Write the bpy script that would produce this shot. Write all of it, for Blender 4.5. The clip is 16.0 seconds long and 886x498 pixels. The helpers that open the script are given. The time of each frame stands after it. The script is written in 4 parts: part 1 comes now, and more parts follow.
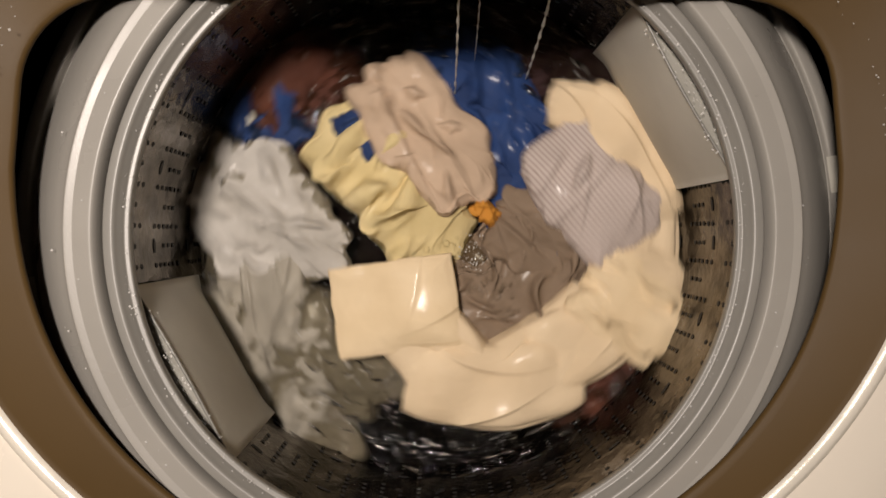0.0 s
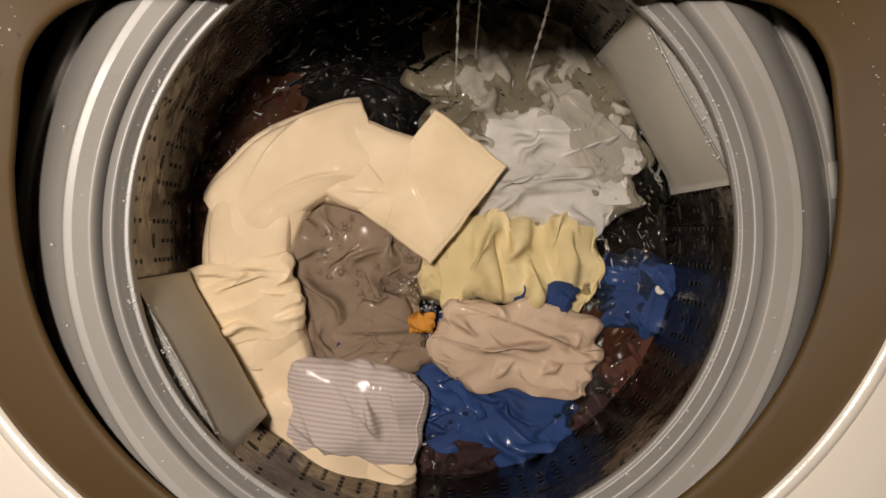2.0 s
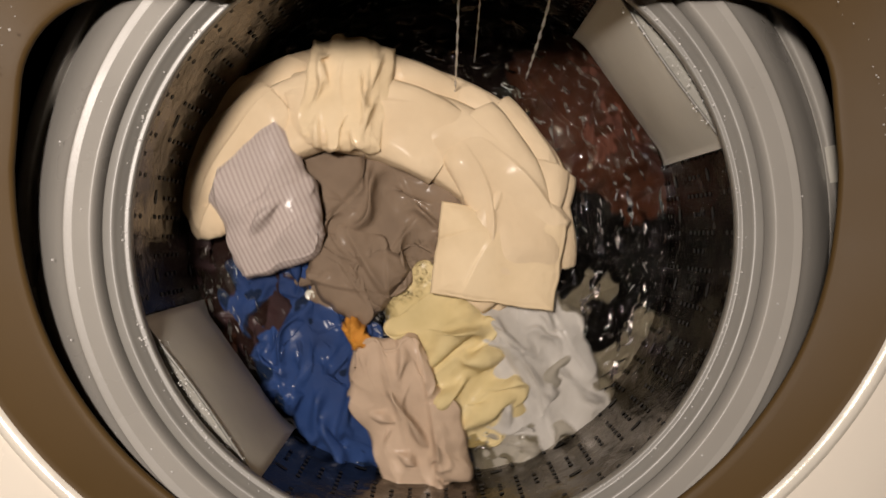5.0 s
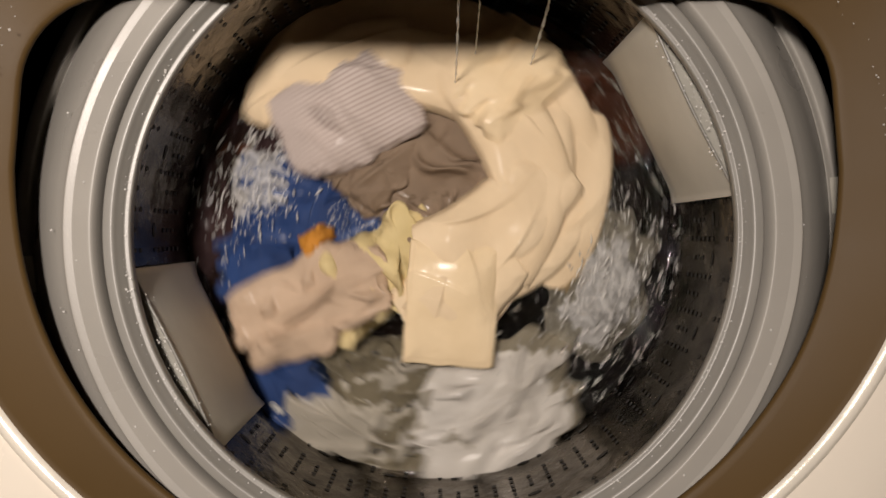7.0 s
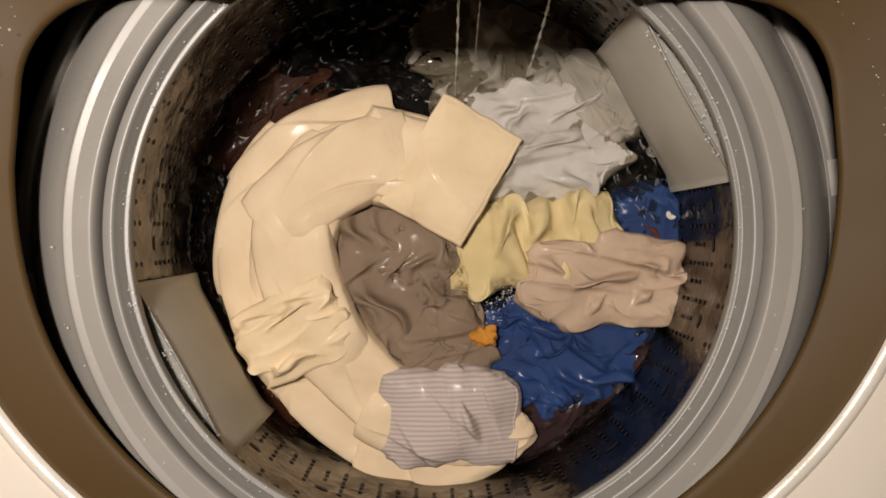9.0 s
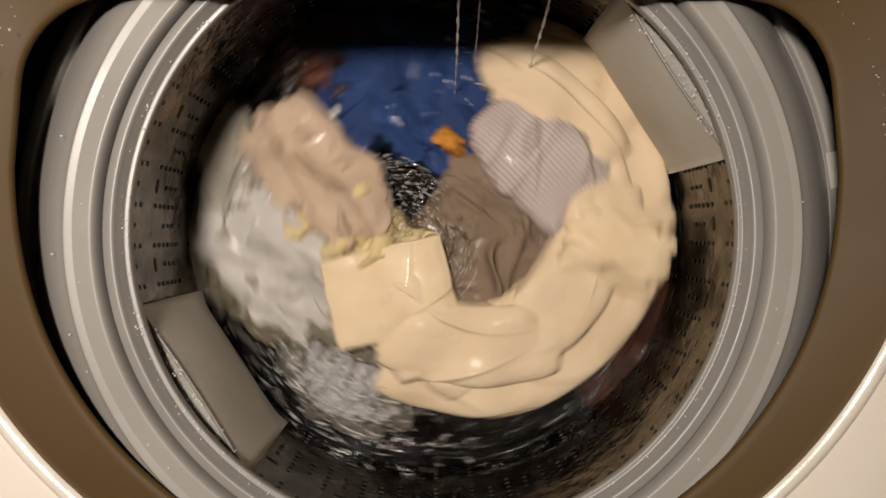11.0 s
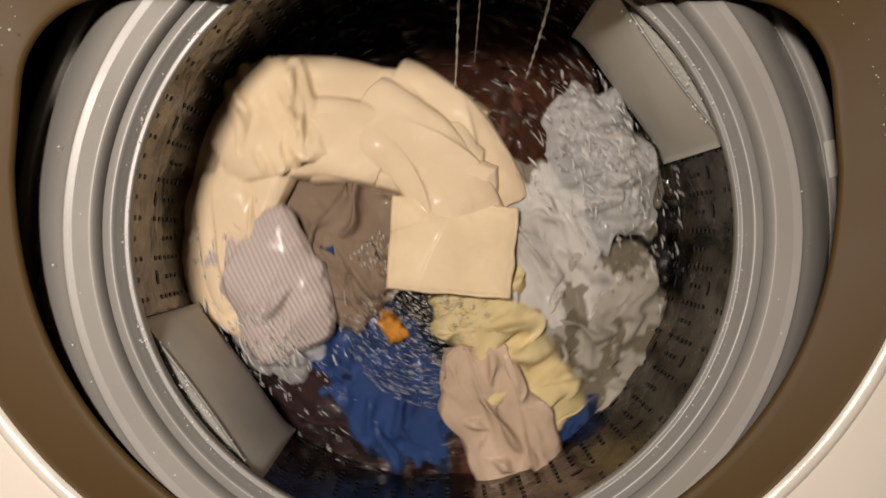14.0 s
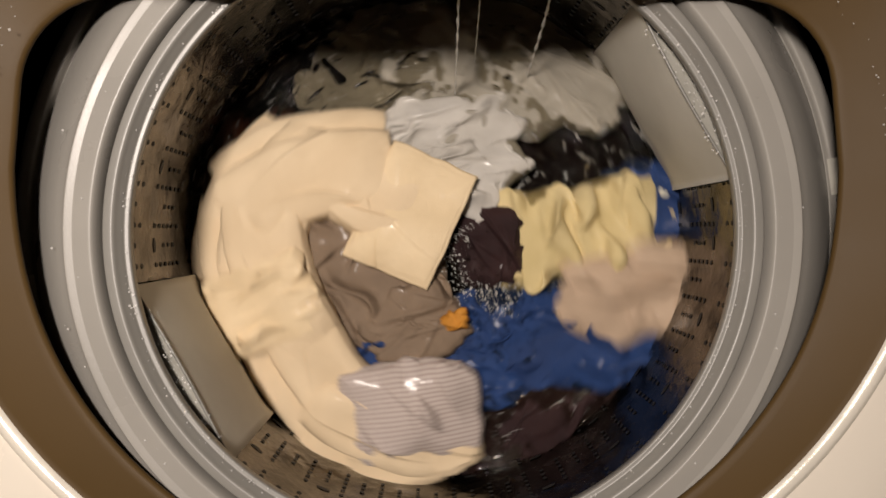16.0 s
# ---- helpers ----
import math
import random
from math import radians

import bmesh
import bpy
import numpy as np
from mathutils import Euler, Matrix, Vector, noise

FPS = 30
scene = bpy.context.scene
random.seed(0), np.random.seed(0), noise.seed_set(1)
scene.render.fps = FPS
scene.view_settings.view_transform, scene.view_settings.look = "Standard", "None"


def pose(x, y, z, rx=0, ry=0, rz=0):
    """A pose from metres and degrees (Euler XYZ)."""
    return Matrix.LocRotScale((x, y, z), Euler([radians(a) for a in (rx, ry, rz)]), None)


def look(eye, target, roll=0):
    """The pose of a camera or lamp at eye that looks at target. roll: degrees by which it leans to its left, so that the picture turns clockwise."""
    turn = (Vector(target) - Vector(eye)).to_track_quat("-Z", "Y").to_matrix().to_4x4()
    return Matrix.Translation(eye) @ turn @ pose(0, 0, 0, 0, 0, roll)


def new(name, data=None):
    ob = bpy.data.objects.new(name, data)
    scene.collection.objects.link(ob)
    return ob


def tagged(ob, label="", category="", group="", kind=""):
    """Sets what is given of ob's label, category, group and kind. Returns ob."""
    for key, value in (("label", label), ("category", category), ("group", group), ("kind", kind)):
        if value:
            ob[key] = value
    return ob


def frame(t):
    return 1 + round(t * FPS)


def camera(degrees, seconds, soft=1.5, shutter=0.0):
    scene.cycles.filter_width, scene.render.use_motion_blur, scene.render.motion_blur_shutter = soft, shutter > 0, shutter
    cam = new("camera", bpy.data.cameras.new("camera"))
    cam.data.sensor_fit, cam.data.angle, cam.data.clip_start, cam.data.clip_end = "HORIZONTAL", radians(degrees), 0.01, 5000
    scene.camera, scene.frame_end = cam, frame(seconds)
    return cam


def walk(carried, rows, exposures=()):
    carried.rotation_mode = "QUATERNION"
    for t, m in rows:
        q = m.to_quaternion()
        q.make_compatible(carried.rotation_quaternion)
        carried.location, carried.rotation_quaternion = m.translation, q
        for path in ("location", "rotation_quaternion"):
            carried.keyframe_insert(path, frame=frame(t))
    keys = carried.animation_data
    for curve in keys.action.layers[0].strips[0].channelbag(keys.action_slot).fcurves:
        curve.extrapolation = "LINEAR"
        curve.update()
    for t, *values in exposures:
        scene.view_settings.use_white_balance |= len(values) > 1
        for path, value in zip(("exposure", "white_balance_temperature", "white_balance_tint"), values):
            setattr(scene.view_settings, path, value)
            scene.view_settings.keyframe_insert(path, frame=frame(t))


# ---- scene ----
EYE = 0.4335          # camera height over the drum's rim (z = 0)
WATER = -0.170        # water level

cam = camera(68.5, 16.0, soft=1.6, shutter=0.7)
walk(cam, [(0.0, pose(0, 0, EYE, -1.28, -0.69, 0)), (16.0, pose(0, 0, EYE, -1.28, -0.69, 0))],
     exposures=[(0.0, 0.0), (16.0, 0.0)])

# ---- world and light ----
world = bpy.data.worlds.new("room_air")
scene.world = world
world.use_nodes = True
world.node_tree.nodes["Background"].inputs[0].default_value = (0.9, 0.75, 0.55, 1)
world.node_tree.nodes["Background"].inputs[1].default_value = 0.02


def lamp(name, kind, where, aim, watts, colour, size):
    data = bpy.data.lights.new(name, kind)
    data.energy, data.color = watts, colour
    if kind == "AREA":
        data.shape, data.size = "DISK", size
    else:
        data.shadow_soft_size = size
    ob = new(name, data)
    ob.matrix_world = look(where, aim)
    return ob


# the one lamp: unseen, assumed low over the machine's left side to fit the shading
lamp("assumed_lamp_light", "AREA", (-0.155, 0.11, 0.76), (-0.10, 0.02, 0), 8.45, (1.0, 0.875, 0.785), 0.11)


# ---- materials ----
def mat(name, colour, rough=0.5, metal=0.0, vary=0.15, scale=30.0, bump=0.1, bump_scale=400.0, coat=0.0,
        coat_rough=0.1, second=None, spots=0.0, weave=0.0, sheer=0.0, spec=0.5, depth=0.001, drape=0.0):
    m = bpy.data.materials.new(name)
    m.use_nodes = True
    n, l = m.node_tree.nodes, m.node_tree.links
    b = n["Principled BSDF"]
    tc = n.new("ShaderNodeTexCoord")
    a = n.new("ShaderNodeTexNoise")
    a.inputs["Scale"].default_value, a.inputs["Detail"].default_value = scale, 6
    l.new(tc.outputs["Object"], a.inputs["Vector"])
    r = n.new("ShaderNodeValToRGB")
    lo = second or tuple(c * (1 - vary) for c in colour)
    hi = tuple(min(1, c * (1 + vary)) for c in colour)
    r.color_ramp.elements[0].color, r.color_ramp.elements[1].color = (*lo, 1), (*hi, 1)
    r.color_ramp.elements[0].position, r.color_ramp.elements[1].position = 0.32, 0.68
    l.new(a.outputs["Fac"], r.inputs[0])
    l.new(r.outputs[0], b.inputs["Base Color"])
    f = n.new("ShaderNodeTexNoise")
    f.inputs["Scale"].default_value, f.inputs["Detail"].default_value = bump_scale, 4
    l.new(tc.outputs["Object"], f.inputs["Vector"])
    bp = n.new("ShaderNodeBump")
    bp.inputs["Strength"].default_value, bp.inputs["Distance"].default_value = bump, depth
    l.new(f.outputs["Fac"], bp.inputs["Height"])
    out = bp
    if weave:
        w = n.new("ShaderNodeTexWave")
        w.inputs["Scale"].default_value, w.inputs["Distortion"].default_value = weave, 1.5
        l.new(tc.outputs["Object"], w.inputs["Vector"])
        b2 = n.new("ShaderNodeBump")
        b2.inputs["Strength"].default_value, b2.inputs["Distance"].default_value = 0.35, 0.0004
        l.new(w.outputs["Fac"], b2.inputs["Height"])
        l.new(bp.outputs[0], b2.inputs["Normal"])
        out = b2
    if drape:
        # long soft creases along the cloth
        mp, dn, b3 = n.new("ShaderNodeMapping"), n.new("ShaderNodeTexNoise"), n.new("ShaderNodeBump")
        mp.inputs["Scale"].default_value = (0.36, 1.0, 1.0)
        mp.inputs["Rotation"].default_value = (0, 0, 0.25)
        dn.inputs["Scale"].default_value, dn.inputs["Detail"].default_value = 30.0, 1.2
        dn.inputs["Distortion"].default_value = 0.6
        l.new(tc.outputs["Object"], mp.inputs["Vector"])
        l.new(mp.outputs[0], dn.inputs["Vector"])
        b3.inputs["Strength"].default_value, b3.inputs["Distance"].default_value = 0.60 * drape, 0.012
        l.new(dn.outputs["Fac"], b3.inputs["Height"])
        l.new(out.outputs[0], b3.inputs["Normal"])
        out = b3
    l.new(out.outputs[0], b.inputs["Normal"])
    rr = n.new("ShaderNodeMapRange")
    rr.inputs["To Min"].default_value, rr.inputs["To Max"].default_value = max(0.03, rough - 0.12), min(1, rough + 0.12)
    l.new(a.outputs["Fac"], rr.inputs["Value"])
    l.new(rr.outputs[0], b.inputs["Roughness"])
    b.inputs["Metallic"].default_value, b.inputs["Specular IOR Level"].default_value = metal, spec
    if coat:
        b.inputs["Coat Roughness"].default_value = coat_rough
        wn, wr = n.new("ShaderNodeTexNoise"), n.new("ShaderNodeMapRange")
        wn.inputs["Scale"].default_value, wn.inputs["Detail"].default_value = 26.0, 3
        l.new(tc.outputs["Object"], wn.inputs["Vector"])
        wr.inputs["From Min"].default_value, wr.inputs["From Max"].default_value = 0.50, 0.68
        wr.inputs["To Max"].default_value = coat
        l.new(wn.outputs["Fac"], wr.inputs["Value"])
        l.new(wr.outputs[0], b.inputs["Coat Weight"])
    if sheer:
        t = n.new("ShaderNodeBsdfTransparent")
        mix = n.new("ShaderNodeMixShader")
        mr = n.new("ShaderNodeMapRange")
        mr.inputs["From Min"].default_value, mr.inputs["From Max"].default_value = 0.3, 0.7
        mr.inputs["To Min"].default_value, mr.inputs["To Max"].default_value = sheer * 0.9, min(0.95, sheer * 1.1)
        l.new(a.outputs["Fac"], mr.inputs["Value"])
        l.new(mr.outputs[0], mix.inputs[0])
        l.new(b.outputs[0], mix.inputs[1])
        l.new(t.outputs[0], mix.inputs[2])
        l.new(mix.outputs[0], n["Material Output"].inputs["Surface"])
    return m


def wet(name, colour, second=None, weave=900.0, coat=0.55, **kw):
    kw.setdefault("scale", 22.0)
    return mat(name, colour, rough=0.75, vary=0.08, bump=0.55, bump_scale=110.0, depth=0.0016, coat=min(1.0, coat * 1.1), coat_rough=0.20,
               second=second, weave=weave, **kw)


def striped(name, light, dark, bands):
    m = wet(name, light)
    n, l = m.node_tree.nodes, m.node_tree.links
    tc = n.new("ShaderNodeTexCoord")
    w = n.new("ShaderNodeTexWave")
    w.bands_direction = "Y"
    w.inputs["Scale"].default_value, w.inputs["Distortion"].default_value = bands, 1.2
    w.inputs["Detail Scale"].default_value = 0.3
    l.new(tc.outputs["Object"], w.inputs["Vector"])
    r = n.new("ShaderNodeValToRGB")
    r.color_ramp.elements[0].color, r.color_ramp.elements[1].color = (*dark, 1), (*light, 1)
    r.color_ramp.elements[0].position, r.color_ramp.elements[1].position = 0.25, 0.6
    l.new(w.outputs["Fac"], r.inputs[0])
    l.new(r.outputs[0], n["Principled BSDF"].inputs["Base Color"])
    return m


def clear(name, tint, gloss_rough=0.02, ripple=0.0, ior=1.33, ripple_scale=60.0):
    """Water: clear, with Fresnel gloss."""
    m = bpy.data.materials.new(name)
    m.use_nodes = True
    n, l = m.node_tree.nodes, m.node_tree.links
    n.remove(n["Principled BSDF"])
    t, g, mix, fr = (n.new("ShaderNodeBsdfTransparent"), n.new("ShaderNodeBsdfGlossy"),
                     n.new("ShaderNodeMixShader"), n.new("ShaderNodeFresnel"))
    t.inputs[0].default_value = (*tint, 1)
    g.inputs["Roughness"].default_value = gloss_rough
    fr.inputs[0].default_value = ior
    if ripple:
        tc, no, bp = n.new("ShaderNodeTexCoord"), n.new("ShaderNodeTexNoise"), n.new("ShaderNodeBump")
        no.inputs["Scale"].default_value, no.inputs["Detail"].default_value = ripple_scale, 3
        l.new(tc.outputs["Object"], no.inputs["Vector"])
        bp.inputs["Strength"].default_value, bp.inputs["Distance"].default_value = ripple, 0.004
        l.new(no.outputs["Fac"], bp.inputs["Height"])
        l.new(bp.outputs[0], g.inputs["Normal"])
        l.new(bp.outputs[0], fr.inputs["Normal"])
    l.new(fr.outputs[0], mix.inputs[0])
    l.new(t.outputs[0], mix.inputs[1])
    l.new(g.outputs[0], mix.inputs[2])
    l.new(mix.outputs[0], n["Material Output"].inputs["Surface"])
    return m


M_RING = mat("grey_plastic", (0.285, 0.272, 0.247), rough=0.30, spec=0.22, vary=0.05, scale=12, bump=0.05, bump_scale=900)
M_BALANCE = mat("pale_grey_plastic", (0.215, 0.208, 0.19), rough=0.36, vary=0.06, scale=15, bump=0.05, bump_scale=900)
M_LINT = mat("matt_grey_plastic", (0.50, 0.485, 0.43), rough=0.5, vary=0.08, scale=20, bump=0.08, bump_scale=700)
# lint panel plastic again, darkened for the shade on its shelf
M_LINT_SHADE = mat("shaded_grey_plastic", (0.30, 0.292, 0.26), rough=0.65, vary=0.12, scale=25, bump=0.1, spec=0.2)
M_STEEL = mat("stainless_steel", (0.145, 0.130, 0.113), rough=0.24, metal=1.0, vary=0.45, scale=40, bump=0.6, bump_scale=45, depth=0.0045)
M_HOLE_SHADE = mat("hole_and_dent_shade", (0.012, 0.011, 0.010), rough=0.6, vary=0.1)
M_GOLD = mat("champagne_plastic", (0.074, 0.0435, 0.0135), rough=0.55, metal=0.0, spec=0.2, vary=0.06, scale=9, bump=0.06, bump_scale=1500)
M_WHITE = mat("white_enamel", (0.72, 0.665, 0.575), rough=0.3, vary=0.03, scale=6, bump=0.02)
M_BRIGHT = mat("polished_edge", (0.85, 0.80, 0.70), rough=0.18, metal=0.3, vary=0.03)
M_BLACK = mat("black_and_gap_shade", (0.012, 0.012, 0.013), rough=0.6, vary=0.2)
M_WALLPAINT = mat("beige_wall_paint", (0.55, 0.47, 0.36), rough=0.8, vary=0.06, scale=3)
M_FLOOR = mat("brown_floor_tile", (0.22, 0.16, 0.11), rough=0.4, vary=0.15, scale=4)
M_CEIL = mat("white_ceiling_paint", (0.75, 0.70, 0.62), rough=0.85, vary=0.04, scale=3)
M_CREAM = wet("wet_cream_cotton", (0.775, 0.625, 0.425), second=(0.71, 0.555, 0.36), scale=14, coat=0.30, drape=0.35)
M_FLAP = wet("wet_cream_twill", (0.80, 0.645, 0.425), second=(0.74, 0.58, 0.36))
M_TAUPE = wet("wet_taupe_jersey", (0.235, 0.17, 0.115), second=(0.19, 0.135, 0.09), drape=0.7)
M_YELLOW = wet("wet_yellow_knit", (0.70, 0.575, 0.31), second=(0.60, 0.48, 0.23), coat=0.3)
M_BLUE = wet("wet_blue_cotton", (0.012, 0.045, 0.165), second=(0.007, 0.027, 0.105), drape=0.9)
M_STRIPE = striped("wet_striped_cotton", (0.54, 0.47, 0.43), (0.43, 0.35, 0.32), 78)
M_BEIGE = wet("wet_beige_satin", (0.56, 0.42, 0.30), second=(0.46, 0.34, 0.24), drape=0.7)
M_SHEER = wet("wet_grey_voile", (0.50, 0.46, 0.38), second=(0.36, 0.33, 0.27), sheer=0.30, drape=0.9)
M_SATIN = wet("wet_white_satin", (0.64, 0.61, 0.56), second=(0.50, 0.47, 0.42), coat=0.8, drape=0.8, sheer=0.12)
M_BLACKCLOTH = wet("wet_black_cotton", (0.004, 0.0035, 0.0045), second=(0.002, 0.002, 0.0025), coat=0.05, spec=0.12)
M_PURPLE = wet("wet_aubergine_cotton", (0.034, 0.015, 0.015), second=(0.018, 0.008, 0.009), coat=0.35, drape=1.0, spec=0.25)
M_BACKING = wet("dark_backing_cloth", (0.012, 0.006, 0.006), second=(0.006, 0.003, 0.004), coat=0.1, spec=0.2)
M_RUST = wet("wet_rust_cotton", (0.105, 0.034, 0.018), second=(0.060, 0.020, 0.012), coat=0.35, drape=0.8, spec=0.3)
M_ORANGE = wet("wet_orange_cotton", (0.60, 0.27, 0.035), second=(0.50, 0.20, 0.02))
M_BUTTON = mat("pearl_button", (0.62, 0.60, 0.50), rough=0.25, vary=0.05, coat=0.5)
M_WATER = clear("murky_water", (0.66, 0.64, 0.58), gloss_rough=0.05, ripple=1.0, ripple_scale=60)
M_STREAM = mat("aerated_water", (0.75, 0.74, 0.70), rough=0.12, vary=0.1, scale=90, sheer=0.5)
M_FOAM = clear("soap_film", (0.97, 0.97, 0.96), ior=1.22, gloss_rough=0.08)
M_FROTH_SPARKLE = mat("white_froth_and_sparkle", (0.82, 0.81, 0.78), rough=0.35, vary=0.2, scale=60, sheer=0.55)
M_SPLASH = mat("thrown_water", (0.90, 0.89, 0.86), rough=0.2, vary=0.06, scale=70, sheer=0.60, bump=0.2, bump_scale=150)
M_FOAM_AND_GLINT = mat("white_foam_and_glint", (0.80, 0.79, 0.76), rough=0.3, vary=0.1, scale=80, sheer=0.35)
M_GLOW = bpy.data.materials.new("lamp_glass")
M_GLOW.use_nodes = True
M_GLOW.node_tree.nodes["Principled BSDF"].inputs["Emission Color"].default_value = (1, 0.85, 0.6, 1)
M_GLOW.node_tree.nodes["Principled BSDF"].inputs["Emission Strength"].default_value = 3.0


# ---- mesh helpers ----
def part(name, verts, faces, material, parent=None, label="", smooth=True):
    me = bpy.data.meshes.new(name)
    me.from_pydata(verts, [], faces)
    me.materials.append(material)
    if smooth:
        me.polygons.foreach_set("use_smooth", [True] * len(me.polygons))
    me.update()
    ob = new(name, me)
    ob.parent = parent
    return tagged(ob, label) if label else ob


def revolve(profile, n=160, closed=False):
    """A solid of revolution about z from (radius, height) pairs."""
    v, f, k = [], [], len(profile)
    for i in range(n):
        a = 2 * math.pi * i / n
        v += [(r * math.cos(a), r * math.sin(a), z) for r, z in profile]
    for i in range(n):
        j = (i + 1) % n
        for p in range(k if closed else k - 1):
            q = (p + 1) % k
            f.append((i * k + p, j * k + p, j * k + q, i * k + q))
    return v, f


def rounded(profile):
    """The profile with its corners rounded (Chaikin)."""
    for _ in range(3):
        new_p = [profile[0]]
        for (a, b), (c, d) in zip(profile[:-1], profile[1:]):
            new_p += [(a * 0.75 + c * 0.25, b * 0.75 + d * 0.25), (a * 0.25 + c * 0.75, b * 0.25 + d * 0.75)]
        profile = new_p + [profile[-1]]
    return profile


def loft(loops):
    """Faces between equal loops of points."""
    v, f, n = [p for lp in loops for p in lp], [], len(loops[0])
    for a in range(len(loops) - 1):
        for i in range(n):
            j = (i + 1) % n
            f.append((a * n + i, a * n + j, (a + 1) * n + j, (a + 1) * n + i))
    return v, f


def box(x0, y0, z0, x1, y1, z1):
    v = [(x, y, z) for z in (z0, z1) for y in (y0, y1) for x in (x0, x1)]
    return v, [(0, 2, 3, 1), (4, 5, 7, 6), (0, 1, 5, 4), (2, 6, 7, 3), (0, 4, 6, 2), (1, 3, 7, 5)]


def waves(x, y, seed, size):
    """A smooth random field of about unit height, with bumps of that size."""
    rng = np.random.default_rng(seed)
    s = np.zeros_like(x)
    for _ in range(7):
        a, ph, k = rng.uniform(0, 6.283), rng.uniform(0, 6.283), rng.uniform(0.6, 1.6) * 6.283 / size
        s += np.sin(k * (x * np.cos(a) + y * np.sin(a)) + ph)
    return s / 2.6


def settle(x, y, tx, ty, seed, steps=360, stiff=0.16, high=0.016, span=3, soften=1):
    """Let a sheet that is pushed together from its rest shape (x, y) towards (tx, ty) buckle into folds on a flat bed."""
    rest = np.stack([x, y, np.zeros_like(x)], -1)
    aim = np.stack([tx, ty], -1)
    p = np.concatenate([aim, (0.0015 + 0.0012 * waves(x, y, seed + 2, 0.05) + 0.0008 * waves(x, y, seed + 4, 0.022))[..., None]], -1)
    full = slice(None)
    links = []
    for a, b, k in (((slice(0, -1), full), (slice(1, None), full), 1.0), ((full, slice(0, -1)), (full, slice(1, None)), 1.0),
                    ((slice(0, -1), slice(0, -1)), (slice(1, None), slice(1, None)), 0.5),
                    ((slice(1, None), slice(0, -1)), (slice(0, -1), slice(1, None)), 0.5),
                    ((slice(0, -span), full), (slice(span, None), full), stiff), ((full, slice(0, -span)), (full, slice(span, None)), stiff)):
        links.append((a, b, np.linalg.norm(rest[b] - rest[a], axis=-1), k))
    rim = np.zeros(x.shape)
    rim[:2], rim[-2:], rim[:, :2], rim[:, -2:] = 1, 1, 1, 1
    hold = (0.012 + 0.45 * rim)[..., None]
    for step in range(steps):
        move, n = np.zeros_like(p), np.zeros(x.shape)
        for a, b, length, k in links:
            d = p[b] - p[a]
            now = np.linalg.norm(d, axis=-1) + 1e-9
            c = d * (0.5 * k * (now - length) / now)[..., None]
            move[a] += c
            move[b] -= c
            n[a] += k
            n[b] += k
        p = p + move * (1.6 / n)[..., None]
        p[..., :2] += hold * (aim - p[..., :2])
        p[..., 2] -= 0.00006
        p[..., 2] = np.where(p[..., 2] < 0, 0, p[..., 2])
        p[..., 2] = np.where(p[..., 2] > high, high + 0.6 * (p[..., 2] - high), p[..., 2])
    for _ in range(soften):
        q = p.copy()
        q[1:-1, 1:-1] = 0.36 * p[1:-1, 1:-1] + 0.16 * (p[:-2, 1:-1] + p[2:, 1:-1] + p[1:-1, :-2] + p[1:-1, 2:])
        p = q
    return p


def finer(p):
    """Twice as fine a grid, by cubic midpoints."""
    for _ in range(2):
        a = np.concatenate([2 * p[:1] - p[1:2], p, 2 * p[-1:] - p[-2:-1]])
        mid = (-a[:-3] + 9 * a[1:-2] + 9 * a[2:-1] - a[3:]) / 16
        q = np.empty((2 * len(p) - 1,) + p.shape[1:])
        q[::2], q[1::2] = p, mid
        p = q.swapaxes(0, 1)
    return p


